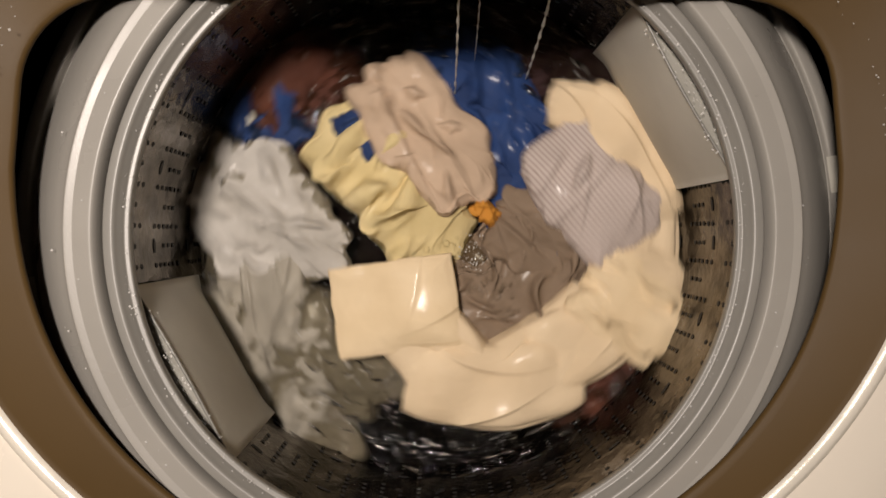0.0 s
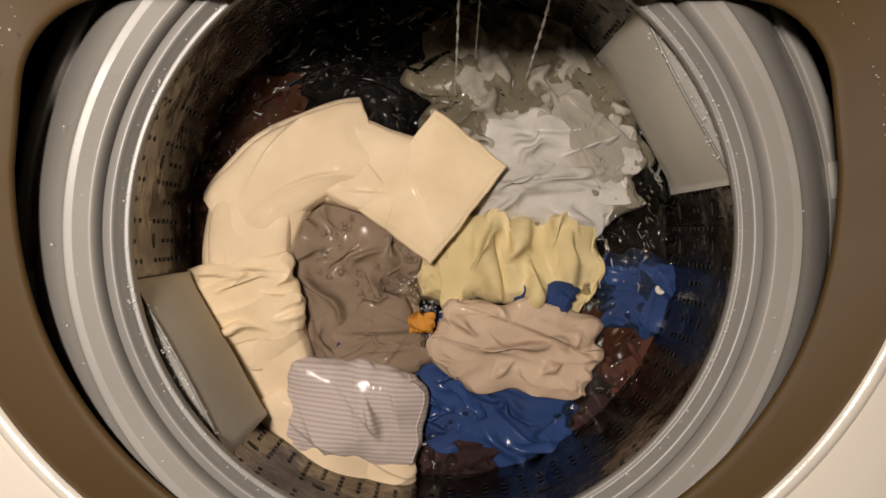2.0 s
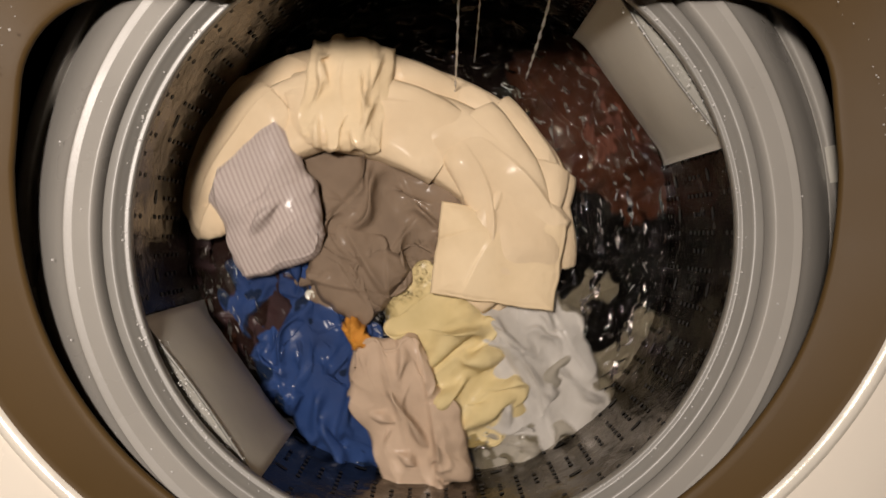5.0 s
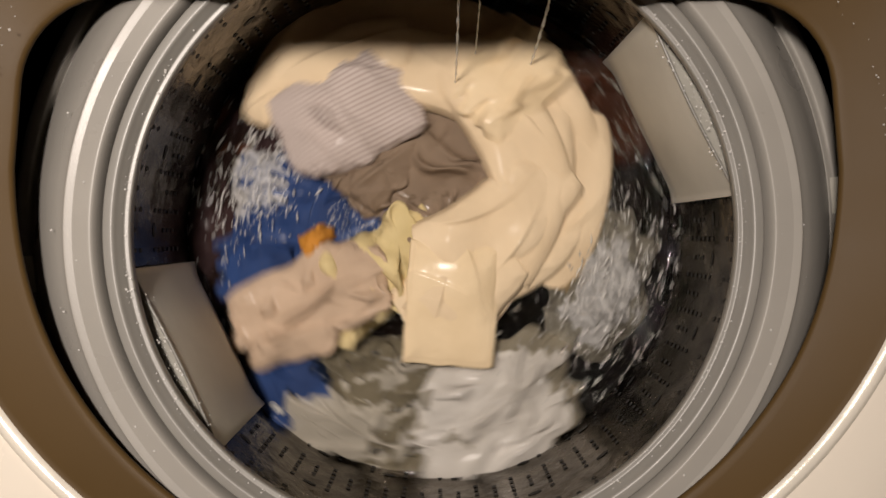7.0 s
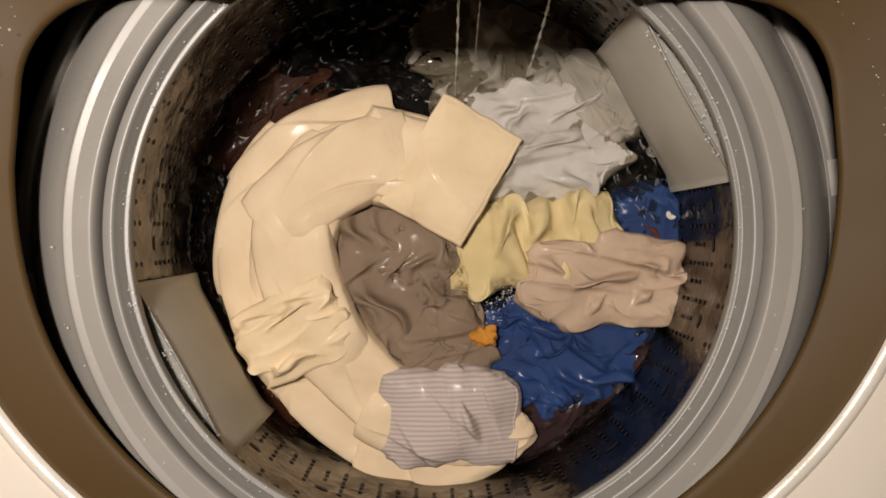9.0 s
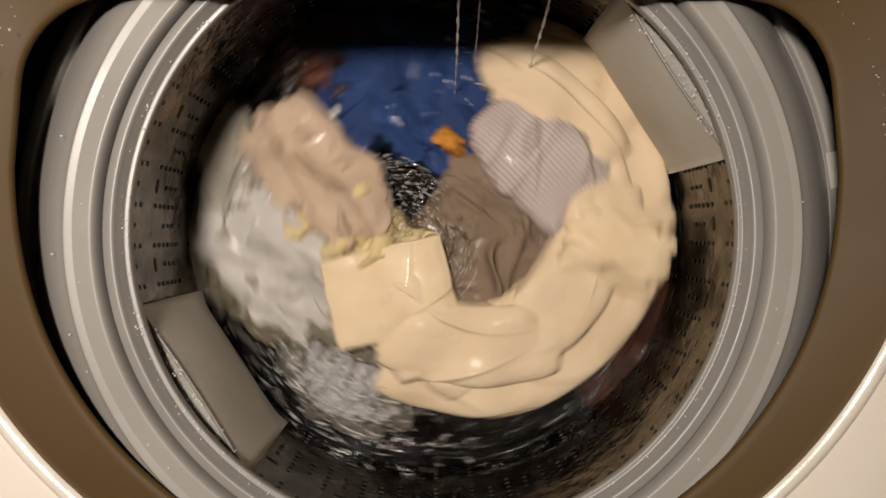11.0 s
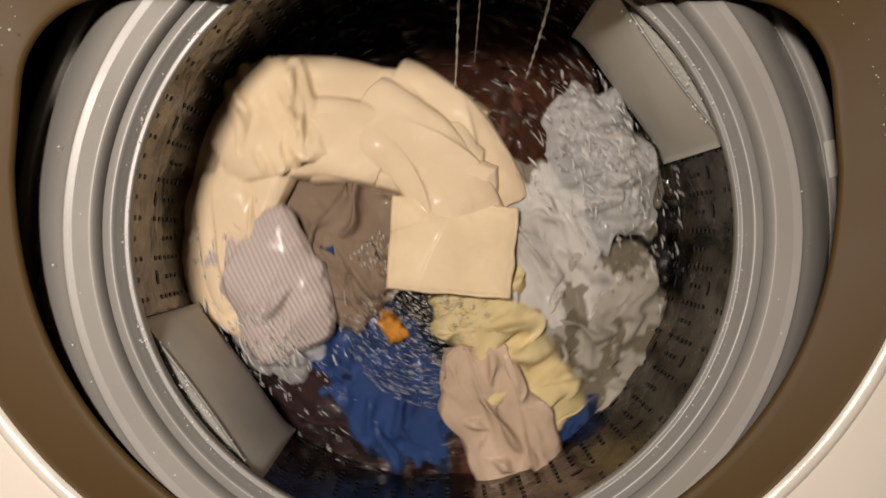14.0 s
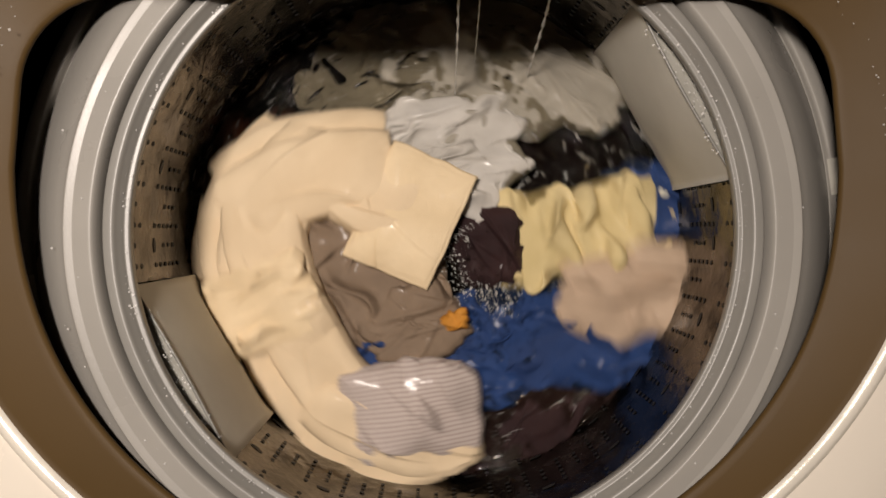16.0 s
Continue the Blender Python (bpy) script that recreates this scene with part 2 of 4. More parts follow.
def cloth(name, w, h, material, parent=None, seed=1, square=0.4, dome=0.012, push=(0.82, 0.86), lean=0.0, bend=0.0, drop=0.012,
          ragged=0.06, thick=0.0022, label="", nu=58, nv=42, pinch=0.0, jumble=0.006, tube_like=False, stiff=0.16, high=0.016, span=3, soften=1, laps=5, lap=0.006):
    """A piece of wet cloth, w by h metres: a rounded outline, pushed together by the shares push along and across the
    direction lean (degrees), so that it lies in real folds; a low dome, a sagging rim and a turned hem."""
    u, v = np.meshgrid(np.linspace(-1, 1, nu), np.linspace(-1, 1, nv), indexing="ij")
    k = 1 - square
    x = u * np.sqrt(1 - k * v * v / 2)
    y = v * np.sqrt(1 - k * u * u / 2)
    ang = np.arctan2(y, x)
    e = 1 - np.maximum(np.abs(u), np.abs(v))
    rim = ragged * (waves(np.cos(ang), np.sin(ang), seed, 1.1) + 0.5 * waves(np.cos(ang), np.sin(ang), seed + 9, 0.45))
    rim = 1 + rim * np.clip(1.6 - 1.6 * e, 0, 1)
    tx, ty = x * rim * w / 2, y * rim * h / 2
    if pinch:
        ty = ty * (1 - pinch * np.exp(-(tx / (0.22 * w)) ** 2))
    # rest shape: stretched out again along and across the lean
    c, d = math.cos(radians(lean)), math.sin(radians(lean))
    s, t = (tx * c + ty * d) / push[0], (-tx * d + ty * c) / push[1]
    rx, ry = s * c - t * d, s * d + t * c
    inner = np.clip(e / 0.3, 0, 1)
    tx = tx + jumble * inner * waves(u * w / 2, v * h / 2, seed + 11, 0.07)
    ty = ty + jumble * inner * waves(u * w / 2, v * h / 2, seed + 12, 0.07)
    p = finer(settle(rx, ry, tx, ty, seed, stiff=stiff, high=high, span=span, soften=soften))
    nu, nv = p.shape[:2]
    u, v = np.meshgrid(np.linspace(-1, 1, nu), np.linspace(-1, 1, nv), indexing="ij")
    x, y, z = p[..., 0], p[..., 1], p[..., 2]
    e = 1 - (np.abs(v) if tube_like else np.maximum(np.abs(u), np.abs(v)))
    z = z + dome * (1 - (1 - np.clip(e / 0.5, 0, 1)) ** 2) - drop * np.clip(1 - e / 0.14, 0, 1) ** 1.8
    z = z + 0.0025 * waves(x, y, seed + 3, 0.09)
    # crisp folds: a soft rise to a sharp edge along a wandering line that dies out at both ends
    rng = np.random.default_rng(seed + 500)
    for _ in range(laps):
        g = radians(lean + rng.normal(0, 22))
        s, t = x * math.cos(g) + y * math.sin(g), -x * math.sin(g) + y * math.cos(g)
        at, mid, long = rng.uniform(0.2, 0.8), rng.uniform(0.25, 0.75), rng.uniform(0.018, 0.045)
        t0 = t.min() + mid * (t.max() - t.min())
        q = s - (s.min() + at * (s.max() - s.min())) - rng.normal(0, 0.20) * (t - t0) - rng.normal(0, 2.2) * (t - t0) ** 2
        soft, size = rng.uniform(0.007, 0.022), lap * rng.uniform(0.5, 1.2)
        z = z + size * np.exp(-((t - t0) / long) ** 2) * np.where(q > 0, np.exp(-np.maximum(q, 0) / soft), np.exp(np.minimum(q, 0) / 0.0016))
    z = z + 0.0010 * np.exp(-((e - 0.03) / 0.02) ** 2)
    if tube_like:
        z = z - 0.006 * np.clip((np.abs(u) - 0.6) / 0.4, 0, 1) ** 2
    if bend:
        r = 1.0 / bend
        a = x / r
        x, y = (r - y) * np.sin(a), r - (r - y) * np.cos(a)
    top = np.stack([x, y, z], -1).reshape(-1, 3)
    low = np.stack([x * 0.99, y * 0.99, z - thick], -1).reshape(-1, 3)
    n = nu * nv
    q = np.arange(n).reshape(nu, nv)
    f = np.stack([q[:-1, :-1], q[1:, :-1], q[1:, 1:], q[:-1, 1:]], -1).reshape(-1, 4)
    edge = np.concatenate([q[:, 0], q[-1, 1:], q[-2::-1, -1], q[0, -2:0:-1]])
    nxt = np.roll(edge, -1)
    side = np.stack([edge, edge + n, nxt + n, nxt], -1)
    faces = np.concatenate([f, f[:, ::-1] + n, side])
    return part(name, np.concatenate([top, low]).tolist(), faces.tolist(), material, parent, label)


def surface(ob, x, y):
    """The height of a cloth's upper side over (x, y) of its own space."""
    return min(((v.co.x - x) ** 2 + (v.co.y - y) ** 2, -v.co.z) for v in ob.data.vertices[: len(ob.data.vertices) // 2])[1] * -1


def hem(ob, name, material, at, nu=115, nv=83, width=0.0015):
    """A sewn edge, strap or seam that lies on the cloth across its length, at a share of it."""
    row = round(at * (nu - 1)) * nv
    pts = [Vector(ob.data.vertices[row + i].co) - Vector((0, 0, 0.0004)) for i in range(2, nv - 2, 2)]
    return part(name, *tube(pts, [width] * len(pts), 6), material, ob)


def bubbles(name, count, spread, sizes, material, seed, label, squash=0.75, hole=0.0, flat=0.0):
    """Half-round bubbles scattered on a round patch."""
    rng, v, f = random.Random(seed), [], []
    for _ in range(count):
        d, a = spread * rng.random() ** 0.6, rng.uniform(0, 6.283)
        if d < hole:
            continue
        cx, cy = d * math.cos(a), d * math.sin(a) * 0.8
        r = sizes[0] + (sizes[1] - sizes[0]) * rng.random() ** 3
        o = len(v)
        for lat in range(4):
            t = lat * math.pi / 6.2
            for s in range(8):
                b = s * math.pi / 4
                v.append((cx + r * math.cos(t) * math.cos(b), cy + r * math.cos(t) * math.sin(b), flat + r * squash * math.sin(t)))
        for lat in range(3):
            for s in range(8):
                j = (s + 1) % 8
                f.append((o + lat * 8 + s, o + lat * 8 + j, o + lat * 8 + 8 + j, o + lat * 8 + 8 + s))
        f.append(tuple(o + 24 + s for s in range(8)))
    return tagged(part(name, v, f, material), label, "foam", kind="stuff")


# ---- the room round the machine ----
def room():
    for name, dims, m in (("floor", (-1.6, -1.6, -0.95, 1.6, 1.2, -0.90), M_FLOOR),
                          ("ceiling", (-1.6, -1.6, 1.60, 1.6, 1.2, 1.65), M_CEIL),
                          ("wall_north", (-1.6, 1.20, -0.95, 1.6, 1.28, 1.65), M_WALLPAINT),
                          ("wall_south", (-1.6, -1.68, -0.95, 1.6, -1.60, 1.65), M_WALLPAINT),
                          ("wall_east", (1.60, -1.68, -0.95, 1.68, 1.28, 1.65), M_WALLPAINT),
                          ("wall_west", (-1.68, -1.68, -0.95, -1.60, 1.28, 1.65), M_WALLPAINT)):
        tagged(part(name, *box(*dims), m, smooth=False), "plain dim %s of the small laundry room" % name.split("_")[0], name.split("_")[0],
               kind="structure")
    # assumed fixture with glowing diffuser, added to go with the unseen lamp
    fixture = new("assumed_lamp")
    fixture.location = (-0.155, 0.11, 0.76)
    tagged(fixture, "assumed warm white lamp, unseen, drawn as a pendant on a cord", "lamp")
    part("cord", *revolve([(0.003, 0.84), (0.003, 0.085)], 12), M_BLACK, fixture)
    part("shade", *revolve([(0.004, 0.09), (0.025, 0.085), (0.045, 0.06), (0.070, 0.012), (0.071, 0.008), (0.068, 0.012), (0.043, 0.056), (0.004, 0.08)], 48),
         M_WHITE, fixture)
    part("diffuser", *revolve([(0.064, 0.016), (0.058, 0.022), (0.03, 0.03), (0.001, 0.032)], 48), M_GLOW, fixture)


# ---- the washing machine ----
def opening(grow, z, n=180, low_r=0.2656, low_y=0.0421, corner=0.0535, top=0.1495, taper=0.095):
    """The D-shaped mouth: a round front, near-straight sides, rounded rear corners."""
    pts, flat = [], 0.2760
    side = (low_r ** -24 + flat ** -24) ** (-1 / 24)
    for i in range(n):
        a = 2 * math.pi * i / n
        c, s = math.cos(a), math.sin(a)
        d = (low_r ** -24 + (flat / max(1e-4, abs(c))) ** -24) ** (-1 / 24)      # round front, flattened sides
        if s > 0:
            lo, hi = 0.0, 0.6                       # rear: tapering rounded box, by bisection
            for _ in range(30):
                m = (lo + hi) / 2
                x, y = abs(m * c), m * s
                qx, qy = x - (side - taper * y - corner), y - (top - low_y - corner)
                inside = math.hypot(max(qx, 0), max(qy, 0)) + min(max(qx, qy), 0) < corner
                lo, hi = (m, hi) if inside else (lo, m)
            d = lo
        pts.append((-0.0035 + (d + grow) * c, low_y + (d + grow) * s, z))
    return pts


def mouth(grow, z, n=180, r=0.3090, cy=0.0725):
    """The outer outline of the bezel: round in front, straight behind."""
    pts = []
    for i in range(n):
        a = 2 * math.pi * i / n
        c, s = math.cos(a), math.sin(a)
        d = r + grow
        if s > 0:
            p = 5.0
            d = (r + grow) / (abs(c) ** p + abs(s / 0.62) ** p) ** (1 / p)
            d = min(d, (r + grow) * 1.35)
        pts.append((-0.005 + d * c, cy + d * s, z))
    return pts


def machine():
    m = new("washing_machine")
    tagged(m, "top-loading washing machine with champagne bezel, lid open, running", "washing machine")
    # bezel: flat sloping collar, rounded lip at the mouth
    part("bezel", *loft([opening(0.030, 0.006), opening(0.006, 0.0130), opening(0.0008, 0.0172), opening(0.0, 0.0194), opening(0.0006, 0.0212),
                         opening(0.0022, 0.0224), opening(0.006, 0.0236), mouth(-0.006, 0.0470), mouth(-0.003, 0.0488)]),
         M_GOLD, m, "champagne gold plastic collar")
    part("bezel_edge", *loft([mouth(-0.003, 0.0486), mouth(-0.001, 0.0508), mouth(0.002, 0.0518), mouth(0.005, 0.0512),
                              mouth(0.006, 0.0490)]), M_BRIGHT, m, "bright polished edge strip")
    sq = []
    for i in range(180):
        a = 2 * math.pi * i / 180
        c, s = math.cos(a), math.sin(a)
        d = 1 / (abs(c / 0.37) ** 12 + abs(s / 0.39) ** 12) ** (1 / 12)
        sq.append((d * c, 0.06 + d * s))
    part("top_panel", *loft([mouth(0.005, 0.0496), mouth(0.03, 0.0505), [(x, y, 0.051) for x, y in sq],
                             [(x * 1.008, y * 1.008, 0.042) for x, y in sq]]), M_WHITE, m, "white enamelled top panel")
    part("cabinet_body", *loft([[(x * 1.006, y * 1.006, 0.041) for x, y in sq], [(x * 1.006, y * 1.006, -0.90) for x, y in sq]]),
         M_WHITE, m)
    # shell is black to stand for the shade round the tub
    part("inner_wall", *revolve([(0.325, 0.020), (0.330, -0.10), (0.330, -0.55), (0.001, -0.56)], 96), M_BLACK, m, "black inner shell")
    # unseen inlet housing behind the mouth, enlarged to shade the rear of the tub
    part("inlet_shade_block", *box(-0.235, 0.1480, 0.052, 0.235, 0.300, 0.160), M_BLACK, m, "dark water inlet housing", smooth=False)
    # tub cover: broad domed grey ring
    cover = part("tub_cover", *revolve(rounded([(0.2186, -0.020), (0.2188, 0.000), (0.2190, 0.005), (0.2196, 0.0090), (0.2204, 0.0114), (0.2212, 0.0126),
                                                (0.2222, 0.0131), (0.2240, 0.0133), (0.2326, 0.0136), (0.2331, 0.0137), (0.2334, 0.0138), (0.2374, 0.0150),
                                                (0.2379, 0.0150), (0.2384, 0.0145), (0.2400, 0.0132), (0.2480, 0.0080), (0.2580, -0.0005), (0.2680, -0.0110),
                                                (0.2780, -0.0230), (0.2838, -0.0310), (0.2850, -0.0340), (0.2860, -0.0345), (0.2868, -0.0300), (0.2890, -0.0290),
                                                (0.2980, -0.0320), (0.3030, -0.0385), (0.3045, -0.048), (0.3045, -0.10)]), 260), M_RING, m, "satin grey domed tub ring")
    for i, a in enumerate((188, 8, 100, 280)):
        clip = part("rim_clip", *box(-0.0016, -0.013, -0.004, 0.0022, 0.013, 0.004), M_LINT, cover, smooth=False)
        clip.matrix_basis = pose(0.2890 * math.cos(radians(a)), 0.2890 * math.sin(radians(a)), -0.0285, 0, 25, a)
    # drum: steel wall, balance ring, lint panels, perforations, pulsator
    drum = part("drum", *revolve([(0.2250, -0.002), (0.2250, -0.06), (0.2255, -0.12), (0.2255, -0.30), (0.215, -0.33), (0.001, -0.34)], 200),
                M_STEEL, m, "perforated stainless steel drum")
    part("balance_ring", *revolve(rounded([(0.2255, -0.012), (0.2160, -0.016), (0.2060, -0.014), (0.2028, -0.006), (0.2020, -0.001), (0.2026, 0.0006),
                                           (0.2040, 0.0009), (0.2056, 0.0013), (0.2062, 0.0026), (0.2080, 0.0056), (0.2090, 0.0078), (0.2098, 0.0086),
                                           (0.2110, 0.0090), (0.2150, 0.0090), (0.2160, 0.0086), (0.2167, 0.0070), (0.2171, 0.0020), (0.2171, -0.012)]), 260),
         M_BALANCE, drum, "glossy pale grey balance ring")
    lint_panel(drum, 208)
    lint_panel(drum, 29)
    perforations(drum)
    part("pulsator", *revolve(rounded([(0.001, -0.30), (0.03, -0.302), (0.06, -0.318), (0.15, -0.326), (0.19, -0.332)]), 64), M_LINT, drum,
         "grey moulded pulsator plate")
    return m, cover, drum


def lint_panel(drum, at):
    """A grey lint-filter panel: flat lip below the rim, then a face that leans back to the wall."""
    n = 24
    loops = []
    for row in range(7):
        lp = []
        for i in range(n + 1):
            th = -19.5 + 39.0 * i / n
            bow = (th / 19.5) ** 2
            lip, foot, wall = 0.1985 + 0.0145 * bow, 0.1975 + 0.0125 * bow, 0.2245
            r, z = {0: (wall, -0.012), 1: (0.5 * (wall + lip), -0.0185), 2: (lip + 0.0018, -0.0200), 3: (lip, -0.0190),
                    4: (lip - 0.0004, -0.025), 5: (foot, -0.11), 6: (foot + 0.018, -0.175)}[row]
            if row > 4:
                r = min(r, 0.2235)
            a = radians(at + th * (1 if row < 4 else 0.985))
            lp.append((r * math.cos(a), r * math.sin(a), z))
        loops.append(lp)
    k = n + 1

    def strip(rows):
        v, f = [p for lp in rows for p in lp], []
        for a in range(len(rows) - 1):
            for i in range(n):
                f.append((a * k + i, (a + 1) * k + i, (a + 1) * k + i + 1, a * k + i + 1))
        return v, f

    v, f = strip(loops[3:])
    f += [tuple(a * k for a in range(4)), tuple(a * k + n for a in range(4))]
    ob = part("lint_filter", v, f, M_LINT, drum, "matt grey plastic lint filter panel")
    # shelf takes the darker grey as painted shade
    part("shelf", *strip(loops[:4]), M_LINT_SHADE, ob, "grey shelf under the rim")
    seam = []
    for i in range(n + 1):
        a = radians(at - 18.5 + 37 * i / n)
        r = 0.1983 + 0.0145 * ((-18.5 + 37 * i / n) / 19.5) ** 2
        seam.append(Vector((r * math.cos(a), r * math.sin(a), -0.0180)))
    part("lip", *tube(seam, [0.0011] * len(seam), 6), M_BALANCE, ob, "raised pale lip")


def tube(points, radii, sides=8):
    v, f = [], []
    for i, p in enumerate(points):
        d = (points[min(i + 1, len(points) - 1)] - points[max(i - 1, 0)]).normalized()
        s = d.orthogonal().normalized() if abs(d.z) < 0.9 else Vector((1, 0, 0))
        s = (s - d * s.dot(d)).normalized()
        t = d.cross(s)
        for k in range(sides):
            a = 2 * math.pi * k / sides
            v.append(p + (s * math.cos(a) + t * math.sin(a)) * radii[i])
    for i in range(len(points) - 1):
        for k in range(sides):
            j = (k + 1) % sides
            f.append((i * sides + k, i * sides + j, (i + 1) * sides + j, (i + 1) * sides + k))
    return [tuple(p) for p in v], f


def perforations(drum):
    """Rows of small dark discs for the holes in the steel, and dark ovals for the shade of embossed dents between."""
    v, f = [], []

    def disc(a, z, ra, rz):
        o, r = len(v), 0.2247
        for s in range(10):
            b = 2 * math.pi * s / 10
            t = a + ra * math.cos(b) / r
            v.append((r * math.cos(t), r * math.sin(t), z + rz * math.sin(b)))
        f.append(tuple(range(o, o + 10)))

    for col in range(90):
        a = radians(col * 4.0 + 1.5)
        for k in range(20):
            keep = k % 8 < 6 if col % 2 == 0 else k % 8 in (2, 3, 4)
            if keep:
                disc(a, -0.021 - 0.0088 * k, 0.0021, 0.0021)
        # shadows of the embossed dents, painted as dark ovals
        if col % 4 == 1:
            for z in (-0.018, -0.090, -0.160):
                disc(a, z, 0.0062, 0.0022)
    tagged(part("hole_pattern", v, f, M_HOLE_SHADE, drum, "rows of drain holes and dent shadows as dark discs", smooth=False), kind="stuff")


# ---- water ----
def water():
    n, k = 110, 360
    rr = np.linspace(0.002, 0.2245, n)
    th = np.linspace(0, 2 * np.pi, k, endpoint=False)
    r, t = np.meshgrid(rr, th, indexing="ij")
    x, y = r * np.cos(t), r * np.sin(t)
    z = 0.0028 * waves(x, y, 5, 0.045) + 0.0020 * waves(x, y, 6, 0.018) + 0.0009 * waves(x, y, 8, 0.009)
    z = z * (0.35 + 0.65 * np.clip((r - 0.04) / 0.12, 0, 1))
    v = np.stack([x, y, z], -1).reshape(-1, 3).tolist()
    f = [(a * k + b, a * k + (b + 1) % k, (a + 1) * k + (b + 1) % k, (a + 1) * k + b) for a in range(n - 1) for b in range(k)]
    ob = part("wash_water", v, f, M_WATER)
    ob.location.z = WATER
    return tagged(ob, "murky rippling wash water filling the drum", "water", kind="structure")


def stream(x0, y0, x1, y1, seed, width):
    rng = random.Random(seed)
    pts, rad = [], []
    for i in range(60):
        s = i / 59
        z = 0.025 + (WATER - 0.025) * s
        q = s ** 0.75
        pts.append(Vector((x0 + (x1 - x0) * q + rng.uniform(-1, 1) * 0.00025, y0 + (y1 - y0) * q + rng.uniform(-1, 1) * 0.00025, z)))
        rad.append(width * (0.55 + 0.35 * rng.random() ** 2 + 0.25 * math.sin(i * 0.9 + seed)))
    ob = part("water_stream", *tube(pts, rad, 8), M_STREAM)
    tagged(ob, "thin stream of water falling from the inlet", "water", group="water streams")


def drops(name, spots, seed, label):
    """Small water drops lying on a ring: (angle, radius, height) places."""
    rng, v, f = random.Random(seed), [], []
    for a, r, z in spots:
        s, o = 0.0003 + 0.0007 * rng.random() ** 3, len(v)
        for lat in range(3):
            t = lat * math.pi / 4.6
            for k in range(7):
                b = k * 2 * math.pi / 7
                v.append((r * math.cos(a) + s * math.cos(t) * math.cos(b), r * math.sin(a) + s * math.cos(t) * math.sin(b), z + s * 0.7 * math.sin(t)))
        for lat in range(2):
            for k in range(7):
                j = (k + 1) % 7
                f.append((o + lat * 7 + k, o + lat * 7 + j, o + lat * 7 + 7 + j, o + lat * 7 + 7 + k))
        f.append(tuple(o + 14 + k for k in range(7)))
    return tagged(part(name, v, f, M_FROTH_SPARKLE), label, "water drops", kind="stuff")


def splash(seed, at, far, length, width):
    """Thrown water built about the drum's axis: a ragged white crest and, on it, thin drops and threads."""
    rng, v, f = random.Random(seed), [], []
    turn = pose(far * math.cos(radians(at)), far * math.sin(radians(at)), 0, 0, 0, at + 90)
    nu, nv = 70, 44
    u, w = np.meshgrid(np.linspace(-1, 1, nu), np.linspace(-1, 1, nv), indexing="ij")
    x, y = u * np.sqrt(1 - w * w / 2), w * np.sqrt(1 - u * u / 2)
    rim = np.clip(1 - x * x - y * y, 0, 1)
    x, y = x * length / 2 * (1 + 0.12 * waves(x, y, seed, 0.7)), y * width / 2 * (1 + 0.15 * waves(x, y, seed + 1, 0.6))
    z = rim * (0.010 + 0.010 * np.abs(waves(x, y / 2, seed + 2, 0.030)) + 0.006 * np.abs(waves(x, y, seed + 3, 0.014))) - 0.012 * (1 - rim)
    q = np.arange(nu * nv).reshape(nu, nv)
    quads = np.stack([q[:-1, :-1], q[1:, :-1], q[1:, 1:], q[:-1, 1:]], -1).reshape(-1, 4).tolist()
    crest = part("water_splash", [tuple(turn @ Vector(c)) for c in np.stack([x, y, z], -1).reshape(-1, 3)], quads, M_SPLASH)
    for _ in range(420):
        a, b = rng.gauss(0, 0.34), rng.gauss(0, 0.32)
        c = Vector((a * length, b * width, 0.010 + 0.022 * rng.random() * max(0, 1 - abs(a) - abs(b))))
        d = Vector((rng.uniform(0.6, 1), rng.uniform(-0.4, 0.4), rng.uniform(-0.2, 0.5)))
        ln = 0.003 + 0.012 * rng.random() ** 2
        pts = [turn @ (c + d * (ln * (i / 5 - 0.5)) + Vector((0, 0, 0.0015 * math.sin(i)))) for i in range(6)]
        wd = 0.0003 + 0.0007 * rng.random() ** 2
        tv, tf = tube(pts, [wd * (0.25 + math.sin(math.pi * (i + 0.5) / 6)) for i in range(6)], 5)
        o = len(v)
        v += tv
        f += [tuple(k + o for k in p) for p in tf]
    tagged(part("spray", v, f, M_FROTH_SPARKLE, crest, "fine drops and threads"), kind="stuff")
    return tagged(crest, "white splash of thrown wash water", "splash", group="splashes")


def threads(count, seed):
    """Thin white threads drawn as glints on the open water, curling mostly along the way it turns."""
    rng, v, f = random.Random(seed), [], []
    for _ in range(count):
        r, a = 0.07 + 0.145 * rng.random() ** 0.7, rng.uniform(0, 6.283)
        d, ln, curl = a + 1.571 + rng.gauss(0, 0.6), 0.0015 + 0.009 * rng.random() ** 3, rng.gauss(0, 110)
        p, pts = Vector((r * math.cos(a), r * math.sin(a), rng.uniform(0.0005, 0.0035))), []
        for i in range(7):
            pts.append(p.copy())
            p = p + Vector((math.cos(d), math.sin(d), 0)) * (ln / 6)
            d += curl * ln / 6
        wd = 0.00013 + 0.00026 * rng.random() ** 2
        tv, tf = tube(pts, [wd * (0.2 + math.sin(math.pi * (i + 0.4) / 6.8)) for i in range(7)], 5)
        o = len(v)
        v += tv
        f += [tuple(k + o for k in q) for q in tf]
    return tagged(part("water_glints", v, f, M_FOAM_AND_GLINT), "thin white threads drawn as glints on the dark water", "foam", kind="stuff")


